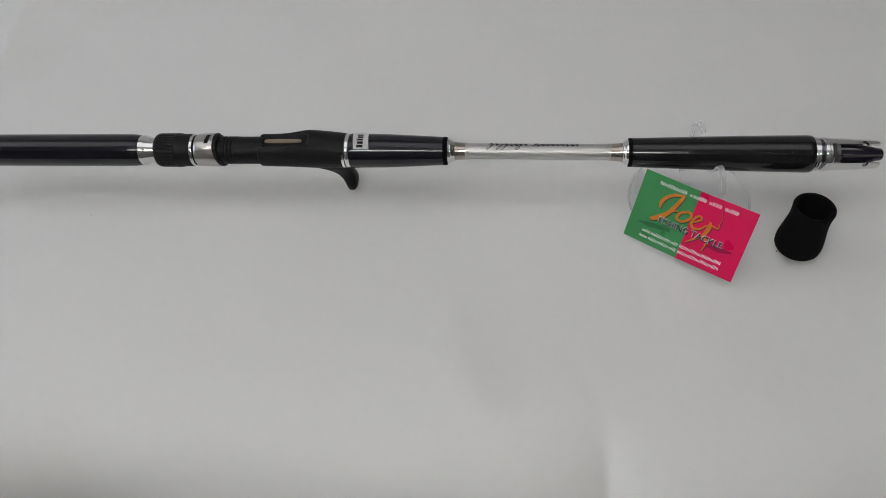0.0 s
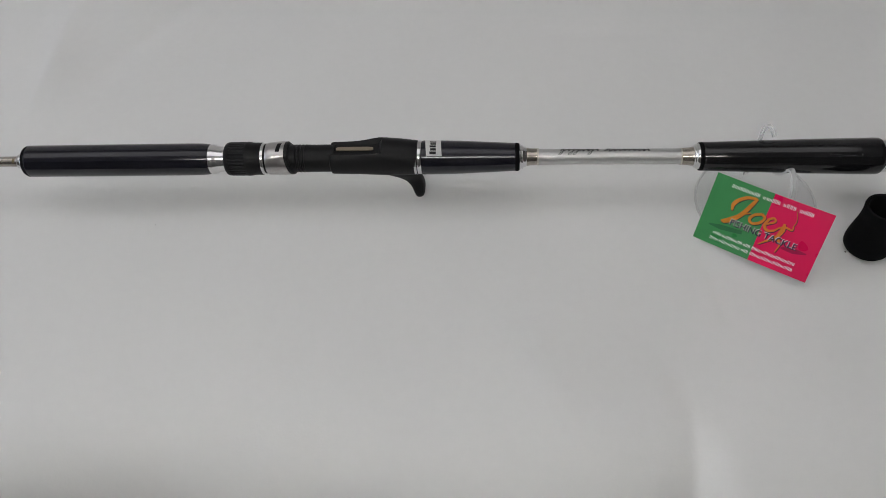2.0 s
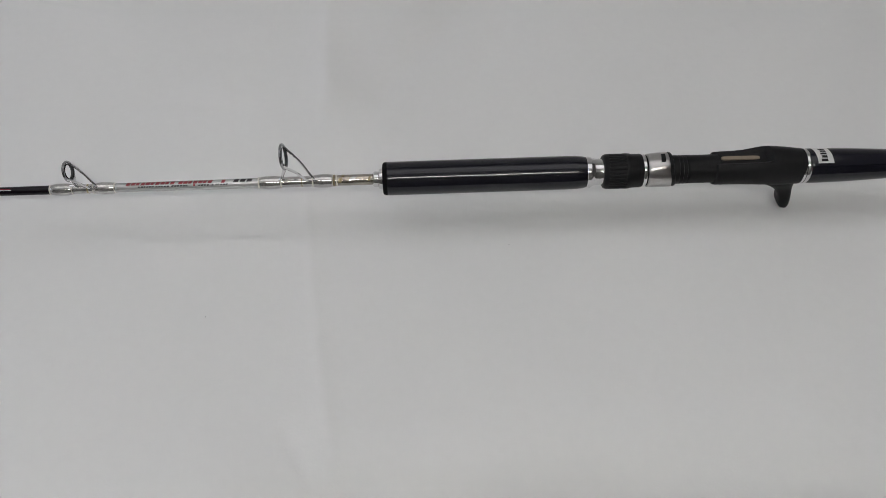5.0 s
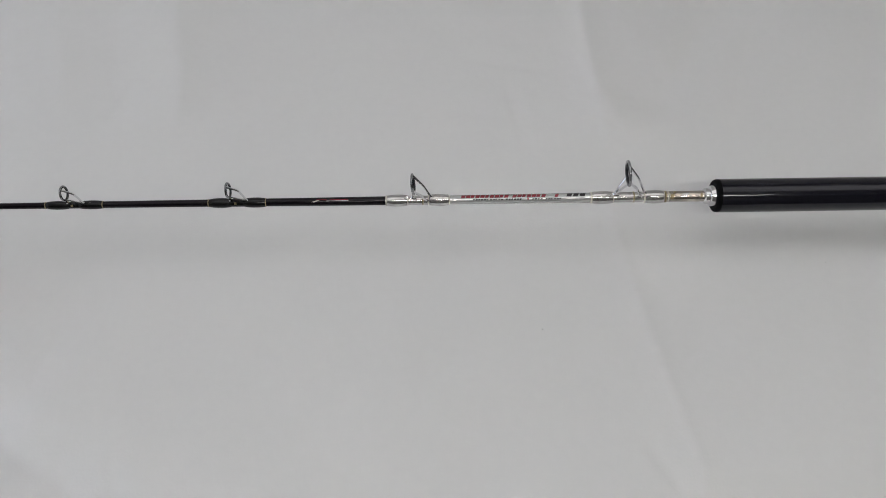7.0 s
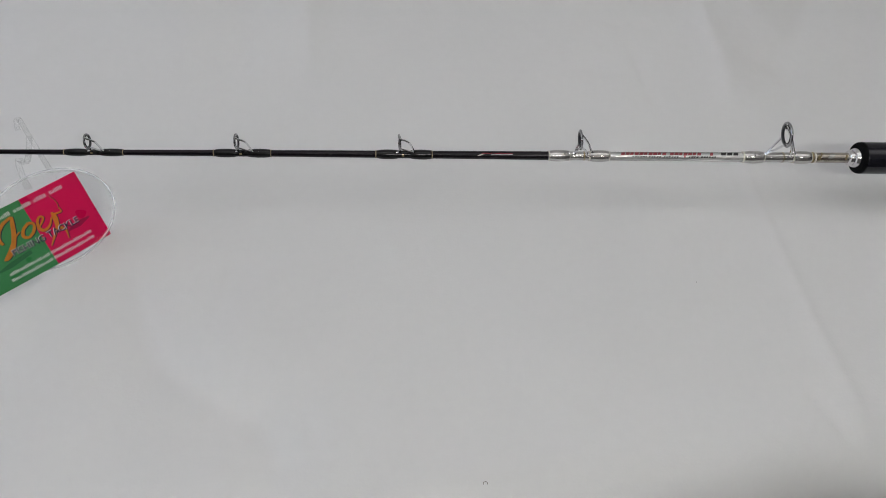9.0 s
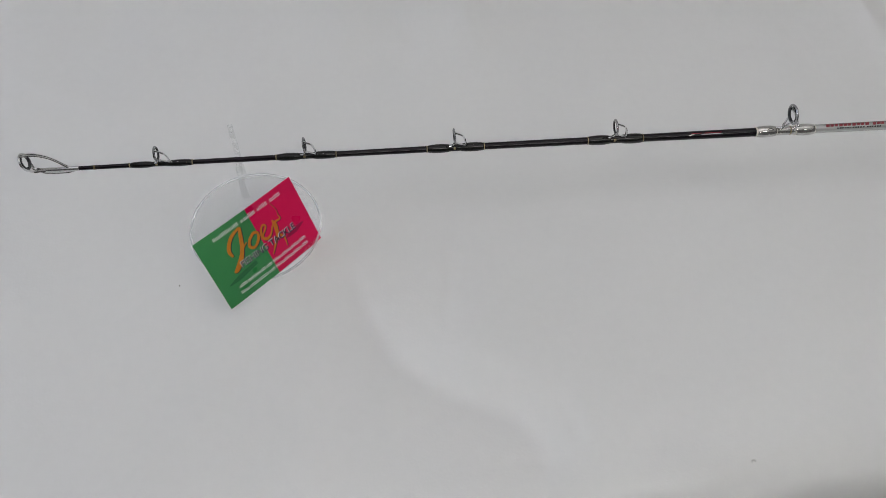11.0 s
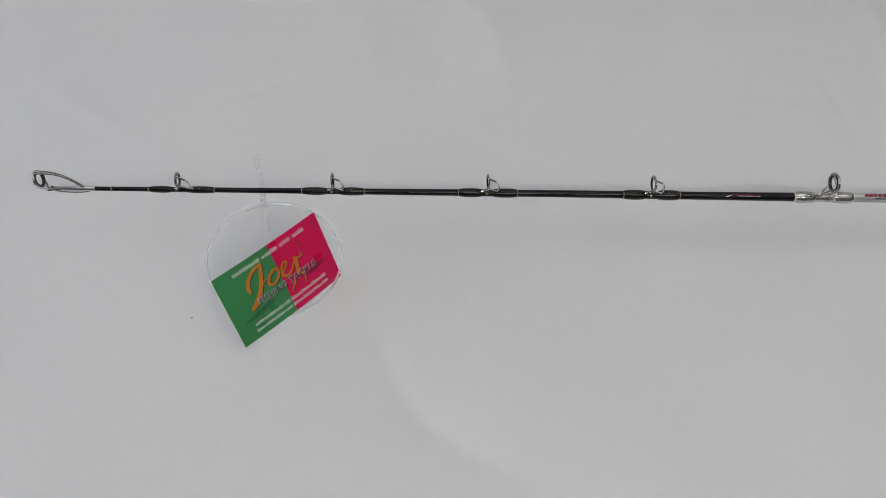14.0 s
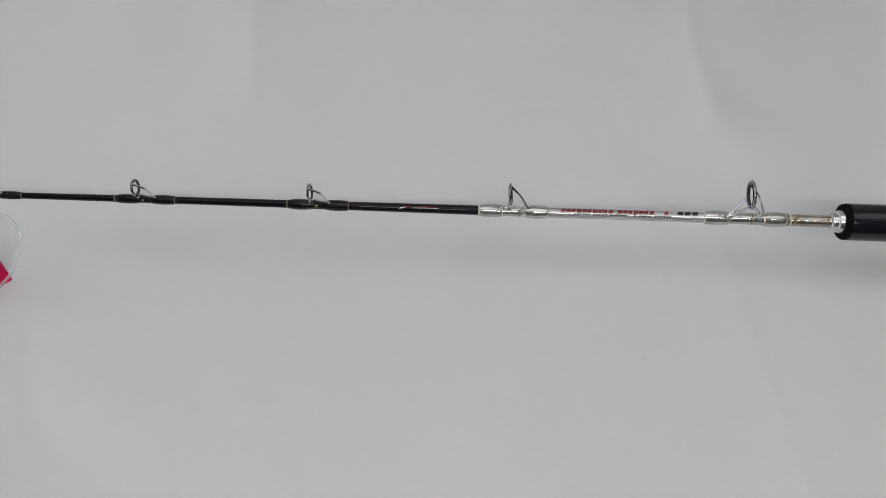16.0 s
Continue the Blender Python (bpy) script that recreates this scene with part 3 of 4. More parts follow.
# the small mark on the black blank
part("print_bar", patch(-452, -449.5, 44, 76, blank_radius, slant=5), PALE, rod, "pale printed stroke")
for x0, x1 in ((-449, -441), (-439, -425)):
    part("print_bar", patch(x0, x1, 68, 80, blank_radius, slant=1), RED_INK, rod, "red printed bar")
part("print_bar", patch(-441, -424, 56, 61, blank_radius), WHITE_INK, rod, "white printed line")


def tip_top():
    g = new("tip_top")
    g.parent = rod
    tagged(g, "chrome tip guide with a dark ring")
    part("ferrule", lathe(rounded(-930, 1.75, -907, 1.85, 0.3), 20), CHROME, g)
    x, mid, r = -941.3, 8.9, 6.0

    def on_ring(angle, rr):
        a = radians(angle)
        return up_from(x - 0.30 * rr * math.cos(a), mid + rr * math.cos(a), rr * math.sin(a))
    bm = bmesh.new()
    tube_along(bm, [on_ring(k * 10, r) for k in range(36)], 0.0008, 8, closed=True)
    part("ring_frame", bm, GUIDE, g)
    bm = bmesh.new()
    tube_along(bm, [on_ring(k * 10, r - 1.2) for k in range(36)], 0.0012, 8, closed=True)
    part("ceramic_ring", bm, CERAMIC, g, "dark ceramic ring")
    for s in (-1, 1):
        bm = bmesh.new()
        top = on_ring(s * 10, r)
        tube_along(bm, glide([top, up_from(-934, 15.4, s * 0.9), up_from(-924, 11.4, s * 0.6), up_from(-914.5, 2.2, s * 0.4)], 6), 0.0006, 6)
        part("arch", bm, CHROME, g)
        bm = bmesh.new()
        low = on_ring(180 - s * 32, r)
        tube_along(bm, glide([low, up_from(-938, 0.2, s * 1.6), up_from(-933, 0.0, s * 0.9), up_from(-927, 0.0, s * 0.5)], 6), 0.0010, 6)
        part("strut", bm, CHROME, g)
    bm = bmesh.new()
    tube_along(bm, glide([on_ring(180, r), up_from(-934, -2.0), up_from(-926, -3.6), up_from(-916, -3.6), up_from(-910, -2.0)], 6), 0.0006, 6)
    part("strut", bm, CHROME, g)
    return g


lean_back = ROLL
tip_top()

# fore grip with its metal ends
part("winding_check", lathe([(-157, 4.3), (-156, 5.8), (-154.5, 6.2), (-153, 6.0), (-152.3, 7.4), (-150.5, 8.1), (-148.8, 8.2), (-148, 8.6)], 36), CHROME, rod, "polished stepped metal ring")
part("fore_grip", lathe([(-146.6, 12.3), (-146.0, 12.7), (-145, 12.75), (-100, 12.8), (-40, 12.8), (-15, 12.75), (-9, 12.6), (-5, 12.2), (-2.5, 11.7), (-1.2, 11.3)], 48), GLOSS, rod, "glossy black lacquered fore grip")
part("end_ring", lathe([(-149.6, 8.3), (-149.6, 11.0), (-149.1, 11.9), (-148.2, 12.4), (-147.0, 12.6), (-146.2, 12.6)], 48), FOAM, rod, "black rubber end ring")
part("collar", lathe([(-2.5, 11.2), (-2, 11.7), (0, 11.8), (1.5, 11.5), (2.5, 10.8), (4, 10.3), (6, 10.1), (9, 9.9), (12, 9.9)], 40), CHROME, rod, "polished metal collar")


def ribs(x, a):
    if 14.5 <= x <= 27.5:
        return 1.0 - 0.04 * (1 if (a % 12) < 5 else 0)
    return 1.0


part("lock_nut", lathe([(10.5, 11.0), (11.5, 12.4), (13.0, 13.1), (14.4, 13.2), (14.6, 13.2), (27.4, 13.3), (27.6, 13.4), (29, 13.5), (31.5, 13.2), (33, 12.8), (40, 12.7), (41, 12.2)], 120, ribs), RUBBER, rod, "ribbed black plastic lock nut")
part("washer", lathe(rounded(40.6, 12.5, 43.2, 12.5, 0.5), 40), CHROME, rod, "thin polished metal ring")
part("washer_gap", lathe([(43.0, 11.6), (45.0, 11.6)], 32), RUBBER, rod)


def from_top(a):
    """Degrees away from the guides' side of the rod."""
    return abs((a - (90 + ROLL) + 180) % 360 - 180)


def hood_shape(x, a):
    edge = float(np.interp(x, [46, 60], [66, 44]))
    raised = 1 / (1 + math.exp((from_top(a) - edge) / 2.2))
    return 1.0 + 0.085 * raised * min(1.0, max(0.0, (x - 44.5) / 14))


def hood_skew(x, a):
    """The hood's mouth is cut back on top."""
    return 3.2 * min(1.0, max(0.0, (x - 54) / 7)) * (min(1.0, max(0.0, (from_top(a) - 48) / 75)) - 0.35)


hood = part("sliding_hood", lathe([(44.6, 12.0), (45.2, 12.5), (48, 12.6), (55, 12.7), (60.5, 12.8), (61.4, 12.5), (61.6, 11.4), (60, 11.2)], 96, hood_shape, hood_skew), BRUSHED, rod, "brushed metal sliding hood with a slot")
slot_bm = bmesh.new()
slot_rows = [[slot_bm.verts.new(on_rod(v / 1000, 12.75 / 1000 * hood_shape(v, w) + 0.00015, w)) for v in (53.6 + (w - 72) * 0.03, 57.0 + (w - 72) * 0.03)] for w in range(72, 109, 4)]
for p, q in zip(slot_rows, slot_rows[1:]):
    slot_bm.faces.new((p[0], p[1], q[1], q[0]))
part("slot", slot_bm, RUBBER, hood, "dark slot")
part("hood_mouth", lathe([(60.5, 12.4), (63.2, 12.5), (64.2, 12.2), (64.6, 11.4), (64.8, 10.6)], 64, hood_shape, hood_skew), RUBBER, rod, "black plastic lip inside the hood")
thread = [(61, 10.9)]
for k in range(3):
    c = 69.5 + k * 2.9
    thread += [(c - 0.9, 10.9), (c - 0.5, 10.2), (c + 0.4, 10.2), (c + 0.8, 10.9)]
part("threaded_barrel", lathe(thread + [(80, 10.7), (100, 10.7)], 44), RUBBER, rod, "black plastic barrel with thread grooves")


def reel_seat():
    """The moulded seat: a channel on top for the reel's foot, a raised hood behind it."""
    sides = 72
    loops = []
    xs = [96.5, 97.2, 99, 103, 108, 114, 120, 126, 130, 133, 136, 139, 143, 148, 154, 160, 164, 165.5, 166.2]
    for x in xs:
        base = float(np.interp(x, [96.5, 97.2, 99, 120, 140, 155, 166.2], [11.0, 12.1, 12.4, 12.7, 13.4, 13.6, 13.2]))
        hump = float(np.interp(x, [96, 114, 122, 130, 136, 141, 166], [0.3, 0.7, 1.5, 3.2, 4.1, 3.8, 0.4]))
        cut = float(np.interp(x, [96.5, 99, 132, 136.5, 138], [3.0, 3.2, 3.6, 2.5, 0.0]))
        loop = []
        for k in range(sides):
            a = k * 360 / sides
            d = (a - (90 + ROLL) + 180) % 360 - 180
            r = base + hump * max(0.0, math.cos(radians(d))) ** 2
            if cut > 0 and abs(d) < 33:
                floor = (base - cut) / max(0.2, math.cos(radians(d)))
                r = min(r, floor)
            under = max(0.0, -math.cos(radians(d)))
            r += 0.7 * under ** 6 * float(np.interp(x, [96, 120, 150, 166], [0.0, 0.5, 1.5, 0.6]))
            loop.append(on_rod(x / 1000, r / 1000, a))
        loops.append(loop)
    return part("reel_seat", rings(bmesh.new(), loops), RUBBER, rod, "moulded black plastic reel seat with a trigger")


seat = reel_seat()


def down_from(x, r, side=0.0):
    a = radians(270)
    return on_rod(x / 1000, r / 1000, 270) + Vector((0, math.sin(a), math.cos(a))) * side / 1000


def trigger():
    """The finger hook: broad at its root under the seat, narrowing to a blunt paddle."""
    rows = [(9.0, 134, 165.5, 9.5), (12.5, 138, 165.8, 8.8), (16.0, 144, 166.2, 7.4), (20.0, 149.5, 166.8, 6.2), (24.0, 153.6, 167.6, 5.7),
            (29.0, 157.0, 168.6, 6.4), (33.0, 158.6, 169.0, 7.8), (36.5, 159.4, 169.0, 8.7), (39.3, 160.2, 168.6, 8.5), (41.0, 161.4, 167.8, 7.0), (41.6, 163.0, 166.4, 4.0)]
    loops = []
    for r, x0, x1, wide in rows:
        loop = []
        for k in range(24):
            a = k * math.tau / 24
            c, s = math.cos(a), math.sin(a)
            c, s = math.copysign(abs(c) ** 0.7, c), math.copysign(abs(s) ** 0.7, s)
            loop.append(down_from((x0 + x1) / 2 + c * (x1 - x0) / 2, r, wide * s))
        loops.append(loop)
    return part("trigger", rings(bmesh.new(), loops), RUBBER, seat, "curved black finger trigger")


trigger()


def seat_inlay():
    bm = bmesh.new()
    a = 95
    loops = []
    for lift, inset in ((-0.3, 0.0), (0.5, 0.0), (0.75, 0.3)):
        loop = []
        for k in range(24):
            t = k * math.tau / 24
            cx = 116.5 + math.copysign(abs(math.cos(t)) ** 0.25, math.cos(t)) * (15.0 - inset)
            ca = a + math.copysign(abs(math.sin(t)) ** 0.5, math.sin(t)) * (10.5 - inset)
            loop.append(on_rod(cx / 1000, (9.5 + lift) / 1000 / math.cos(radians(ca - a)), ca))
        loops.append(loop)
    rings(bm, loops)
    return part("inlay", bm, INLAY, seat, "beige strip in the seat's channel")


seat_inlay()

# middle grip and its trim
part("ring", lathe([(163.2, 12.6), (163.8, 13.3), (165.6, 13.4), (166.2, 12.9), (166.9, 13.3), (168.4, 13.4), (169.2, 13.0), (169.6, 12.8)], 48), CHROME, rod, "polished double metal ring")
mid_grip = part("middle_grip", lathe([(169, 12.7), (171, 13.2), (176, 13.3), (200, 12.8), (225, 11.7), (243.5, 10.8)], 48), GLOSS, rod, "glossy black lacquered tapering grip")
part("end_ring", lathe([(243.2, 10.9), (244.5, 10.95), (246, 10.8), (246.6, 10.0)], 40), FOAM, mid_grip, "black rubber end ring")


def mid_radius(x):
    return float(np.interp(x, [171, 176, 200, 225, 243.5], [13.2, 13.3, 12.8, 11.7, 10.8]))


sticker = part("price_sticker", patch(174.0, 186.2, 54, 128, mid_radius, 0.00015, slant=-1.5, steps=12), PAPER, mid_grip, "white paper price sticker")
for k, (a0, a1) in enumerate(((60, 69), (72, 81), (84, 92), (95, 103), (106, 114))):
    part("print_bar", patch(176.6 + 0.6 * (k % 2), 181.6, a0, a1, mid_radius, 0.0003, slant=-0.2), INK, sticker, "black printed bar")

# silver handle tube
part("stepped_ring", lathe([(246.2, 9.6), (247, 9.7), (248, 9.1), (249, 9.0), (249.8, 8.2), (251, 8.0), (252, 7.4), (252.8, 6.9)], 40), CHROME, rod, "polished stepped metal ring")
part("bronze_sleeve", lathe([(252, 7.3), (255, 6.7), (262, 6.45)], 36), BRONZE, rod, "bronze lacquered sleeve")
part("trim_band", lathe(rounded(260.6, 6.65, 261.9, 6.65, 0.3), 32), PALE, rod, "pale thread band")
handle = part("handle_tube", lathe([(262, 6.1), (266, 6.0), (316, 6.0), (365, 6.05), (370, 6.15)], 40), TUBE, rod, "satin silver handle tube with black script print")
part("trim_band", lathe(rounded(370.0, 6.6, 371.2, 6.6, 0.3), 32), PALE, rod, "pale thread band")
part("trim_band", lathe(rounded(372.4, 6.5, 373.4, 6.5, 0.3), 32), GOLD, rod, "gold thread band")
part("bronze_sleeve", lathe([(371, 6.45), (376, 6.7), (380.5, 7.5)], 36), BRONZE, rod, "bronze lacquered sleeve")
part("stepped_ring", lathe([(379.8, 7.2), (380.6, 8.2), (381.6, 8.4), (382.2, 9.2), (383.4, 9.7), (384.4, 9.9), (385, 10.2)], 40), CHROME, rod, "polished stepped metal ring")
# the maker's mark as slanting strokes
def script(points, width, label="black printed stroke"):
    """A pen stroke on the tube through (x mm, angle) points."""
    pts = glide([(p[0], (p[1] + 9) * 6.05 * math.pi / 180, 0) for p in points], 4)
    n = len(pts)
    bm = bmesh.new()
    rows = []
    for i, p in enumerate(pts):
        way = (pts[min(i + 1, n - 1)] - pts[max(i - 1, 0)]).normalized()
        side = Vector((-way.y, way.x, 0)) * width / 2 * (0.55 + 0.45 * abs(way.y))
        rows.append([bm.verts.new(on_rod(q.x / 1000, 0.00615, q.y / (6.05 * math.pi / 180))) for q in (p + side, p - side)])
    for a, b in zip(rows, rows[1:]):
        bm.faces.new((a[0], a[1], b[1], b[0]))
    return part("print_stroke", bm, INK, handle, label)


random.seed(5)
for x0, n, tails in ((280.0, 8, (0, 2, 3, 6)), (315.0, 9, ())):
    wave = [(x0 - 1.2, 88)]
    for k in range(n):
        x = x0 + k * 3.7
        up = 112 + random.uniform(-4, 4) + (14 if k == 0 else 0)
        wave += [(x + 1.4, up), (x + 0.9, 86 + random.uniform(-3, 3)), (x + 2.2, 90 + random.uniform(-3, 5))]
        if k in tails:
            script([(x + 1.6, 100), (x - 0.2, 70), (x - 2.0, 54), (x - 3.0, 60), (x - 0.2, 80), (x + 2.0, 90)], 0.55)
    script(wave, 0.9)
    for k in range(1, n, 2):
        script([(x0 + k * 3.7 + 0.4, 98), (x0 + k * 3.7 + 1.4, 106), (x0 + k * 3.7 + 2.4, 96)], 0.7)
script([(311.5, 84), (313.5, 92), (314.5, 114), (316.0, 120)], 0.8)

# butt grip
butt = part("butt_grip", lathe([(386.5, 10.4), (388, 10.9), (410, 11.5), (465, 12.95), (500, 13.5), (517.5, 13.75), (520.2, 13.6), (521.4, 13.1), (522, 12.2)], 48), SCUFFED, rod, "glossy black lacquered butt grip")
part("end_ring", lathe([(384.2, 10.1), (385, 10.8), (387, 10.9), (387.4, 10.6)], 40), FOAM, butt, "black rubber end ring")


def butt_radius(x):
    return float(np.interp(x, [388, 410, 465, 500, 515], [10.9, 11.5, 12.95, 13.5, 13.7]))


for x0, x1, a0, a1 in ((480, 480.6, 52, 58), (482, 488, 53, 54.2), (489, 499, 50, 51.2), (503, 504.2, 52, 57), (428, 433, 66, 67.5)):
    part("scratch", patch(x0, x1, a0, a1, butt_radius, 0.00006, steps=3), SCRATCH, butt, "dull pale scratch")


def gimbal():
    """The metal butt end with its crossed slot."""
    g = part("gimbal", lathe([(521, 11.9), (522.0, 12.4), (523.4, 12.4), (523.8, 11.9), (524.6, 12.2), (525.4, 12.1), (526, 11.3), (528.4, 11.3), (528.9, 12.1), (530.2, 12.4), (531.6, 12.3), (532.0, 11.8), (532.8, 12.0), (534.0, 11.9), (534.6, 11.4), (537, 11.3), (539, 11.2)], 48), CHROME, rod, "polished metal gimbal butt end")
    part("groove_band", lathe([(526.2, 11.42), (528.2, 11.42)], 36), GUNMETAL, g, "dark groove")
    # two prongs left standing either side of the slot, each notched near its tip
    for mid in (143, -37):
        bm = bmesh.new()
        loops = []
        for x, r, half in ((533.6, 11.9, 53), (540, 11.75, 53), (548, 11.4, 53), (555.4, 11.0, 52), (556.0, 10.95, 34), (559.0, 10.75, 32), (559.6, 10.7, 50), (564, 10.45, 48), (568.2, 10.1, 45)):
            outer = [on_rod(x / 1000, r / 1000, mid + half * (i / 6 - 1)) for i in range(13)]
            inner = [on_rod(x / 1000, (r - 2.0) / 1000, mid + half * (1 - i / 6)) for i in range(13)]
            loops.append(outer + inner)
        rings(bm, loops)
        part("prong", bm, CHROME, g, "polished metal prong")
    core = ((534, 8.8), (544, 8.6), (552, 7.9), (562, 6.0), (571.2, 4.3), (572.0, 3.6))
    part("core", lathe(core, 36), CORE, g, "dark tapered metal core")
    # the core's highlight lines, laid on as thin bright strips
    for x0, x1, w, half in ((541, 571, 42, 7), (537, 556, 76, 5), (537, 541, 30, 9), (537, 552, 12, 4)):
        part("core_highlight", patch(x0, x1, w - half, w + half, lambda v: float(np.interp(v, *zip(*core))), 0.0003), CHROME, g, "bright strip that stands in for a highlight")
    return g


gimbal()


# ---- clear stands ----
def ribbon(path, half_widths, thick):
    """A bent acrylic strip: path of (across, up) points, with its half-width at each, mm."""
    bm = bmesh.new()
    pts = glide([(0, p[0] / 1000, p[1] / 1000) for p in path], 5)
    n = len(pts)
    loops = []
    for i, p in enumerate(pts):
        way = (pts[min(i + 1, n - 1)] - pts[max(i - 1, 0)]).normalized()
        out = Vector((0, -way.z, way.y)) * thick / 2000
        w = float(np.interp(i / (n - 1), np.linspace(0, 1, len(half_widths)), half_widths)) / 1000
        side = Vector((w, 0, 0))
        loops.append([p - side + out, p + side + out, p + side - out, p - side - out])
    rings(bm, loops)
    bm.faces.ensure_lookup_table()
    for k, f in enumerate(bm.faces[:-2]):
        f.material_index = k % 2
    return bm


def rod_stand(name_place, radius, turn, cradle, hook_x, hook_y, top, faces, label):
    x, y = name_place
    s = thing("rod_stand", (x, y, lay(x, y) + 0.0004), label, "display stand", "clear rod stands")
    s.rotation_euler = (0, 0, 0)
    bm = bmesh.new()
    n = 64
    loops = [[Vector((r * math.cos(k * math.tau / n), r * math.sin(k * math.tau / n), z)) for k in range(n)]
             for r, z in ((radius - 0.0007, 0.0), (radius, 0.0005), (radius, 0.0024), (radius - 0.0007, 0.003))]
    disc = part("base_disc", rings(bm, loops), ACRYLIC, s, "round clear acrylic base")
    # a pale ring that carries the rim's highlights in its colour
    bm = bmesh.new()
    tube_along(bm, [(radius * math.cos(k * math.tau / 72), radius * math.sin(k * math.tau / 72), 0.0027) for k in range(72)], 0.0010, 8, closed=True)
    rim = part("rim", bm, ACRYLIC_RIM_THIN if faces[0] is ACRYLIC_HOOK else ACRYLIC_RIM, s, "acrylic rim with its highlight put in as a pale colour")
    rim.visible_shadow = False
    c = cradle * 1000
    h = top * 1000
    back = part("back_plate", ribbon([(17.4, 3.0), (17.2, 20), (17.2, h - 16), (17.4, h - 7), (16.2, h - 2), (12.6, h), (8.6, h - 1.4), (6.4, h - 4.4)],
                                     [2.2, 1.9, 1.7, 1.7, 1.7, 1.7, 1.7, 1.6], 1.5), [ACRYLIC_BENT, ACRYLIC_HOOK if faces[0] is ACRYLIC_HOOK else ACRYLIC_EDGE], s, "clear acrylic upright with a curled top")
    lip = part("cradle", ribbon([(16.2, c + 1.0), (8, c - 1.0), (0, c - 1.4), (-8, c - 0.2), (-12.8, c + 4.0), (-15.8, c + 10.6), (-17.8, c + 13.4), (-20.4, c + 12.4), (-24.6, c + 6.4), (-27.2, c - 0.4), (-28.4, c - 7.4)],
                                [1.9, 1.9, 1.9, 1.9, 1.9, 1.9, 1.9, 1.9, 2.0, 2.1, 2.4], 2.2), faces, s, "clear acrylic hook in front of the rod, whitened for its highlight")
    for o in (back, lip):
        o.matrix_basis = pose(hook_x - x, hook_y - y, 0, 0, 0, turn)
    for o in (disc, back, lip):
        o.visible_shadow = False
    return s


rod_stand((0.4375, -0.012), 0.0458, 28, 0.0325, 0.4433, 0.0005, 0.0632, [ACRYLIC_HOOK, ACRYLIC_HOOK_EDGE], "clear acrylic stand under the rod's butt grip")
rod_stand((-0.788, -0.025), 0.0490, 10, 0.0472, -0.7945, 0.003, 0.0705, [ACRYLIC_BENT, ACRYLIC_EDGE], "clear acrylic stand under the rod's tip section")


# ---- business cards ----
def text_mesh(body, size):
    """Upright letters as a flat mesh, centred."""
    font = bpy.data.curves.new("letters", "FONT")
    font.body, font.size, font.align_x, font.align_y = body, size, "CENTER", "CENTER"
    font.offset = size * 0.022
    ob = bpy.data.objects.new("letters", font)
    scene.collection.objects.link(ob)
    me = bpy.data.meshes.new_from_object(ob.evaluated_get(bpy.context.evaluated_depsgraph_get()))
    bpy.data.objects.remove(ob)
    bpy.data.curves.remove(font)
    return me


W, D = 0.0895, 0.0555


def bow(u):
    """How far the card curves out of its plane."""
    return 0.0016 * math.sin(math.pi * min(max(u / W, 0), 1))


def flat(points, lift):
    return [Vector((u, v, bow(u) + lift)) for u, v in points]


def stroke(path, widths, lift):
    """A flat printed stroke along (u, v) points in mm."""
    bm = bmesh.new()
    pts = glide([(p[0] / 1000, p[1] / 1000, 0) for p in path], 6)
    n = len(pts)
    rows = []
    for i, p in enumerate(pts):
        way = (pts[min(i + 1, n - 1)] - pts[max(i - 1, 0)]).normalized()
        side = Vector((-way.y, way.x, 0)) * float(np.interp(i / (n - 1), np.linspace(0, 1, len(widths)), widths)) / 2000
        rows.append([bm.verts.new(q) for q in flat([(p.x + side.x, p.y + side.y), (p.x - side.x, p.y - side.y)], lift)])
    for a, b in zip(rows, rows[1:]):
        bm.faces.new((a[0], a[1], b[1], b[0]))
    return bm


def bar(u0, u1, v0, v1, lift=0.00012):
    bm = bmesh.new()
    n = 6
    rows = [[bm.verts.new(q) for q in flat([(u, v0 / 1000), (u, v1 / 1000)], lift)] for u in np.linspace(u0, u1, n) / 1000]
    for a, b in zip(rows, rows[1:]):
        bm.faces.new((a[0], b[0], b[1], a[1]))
    return bm


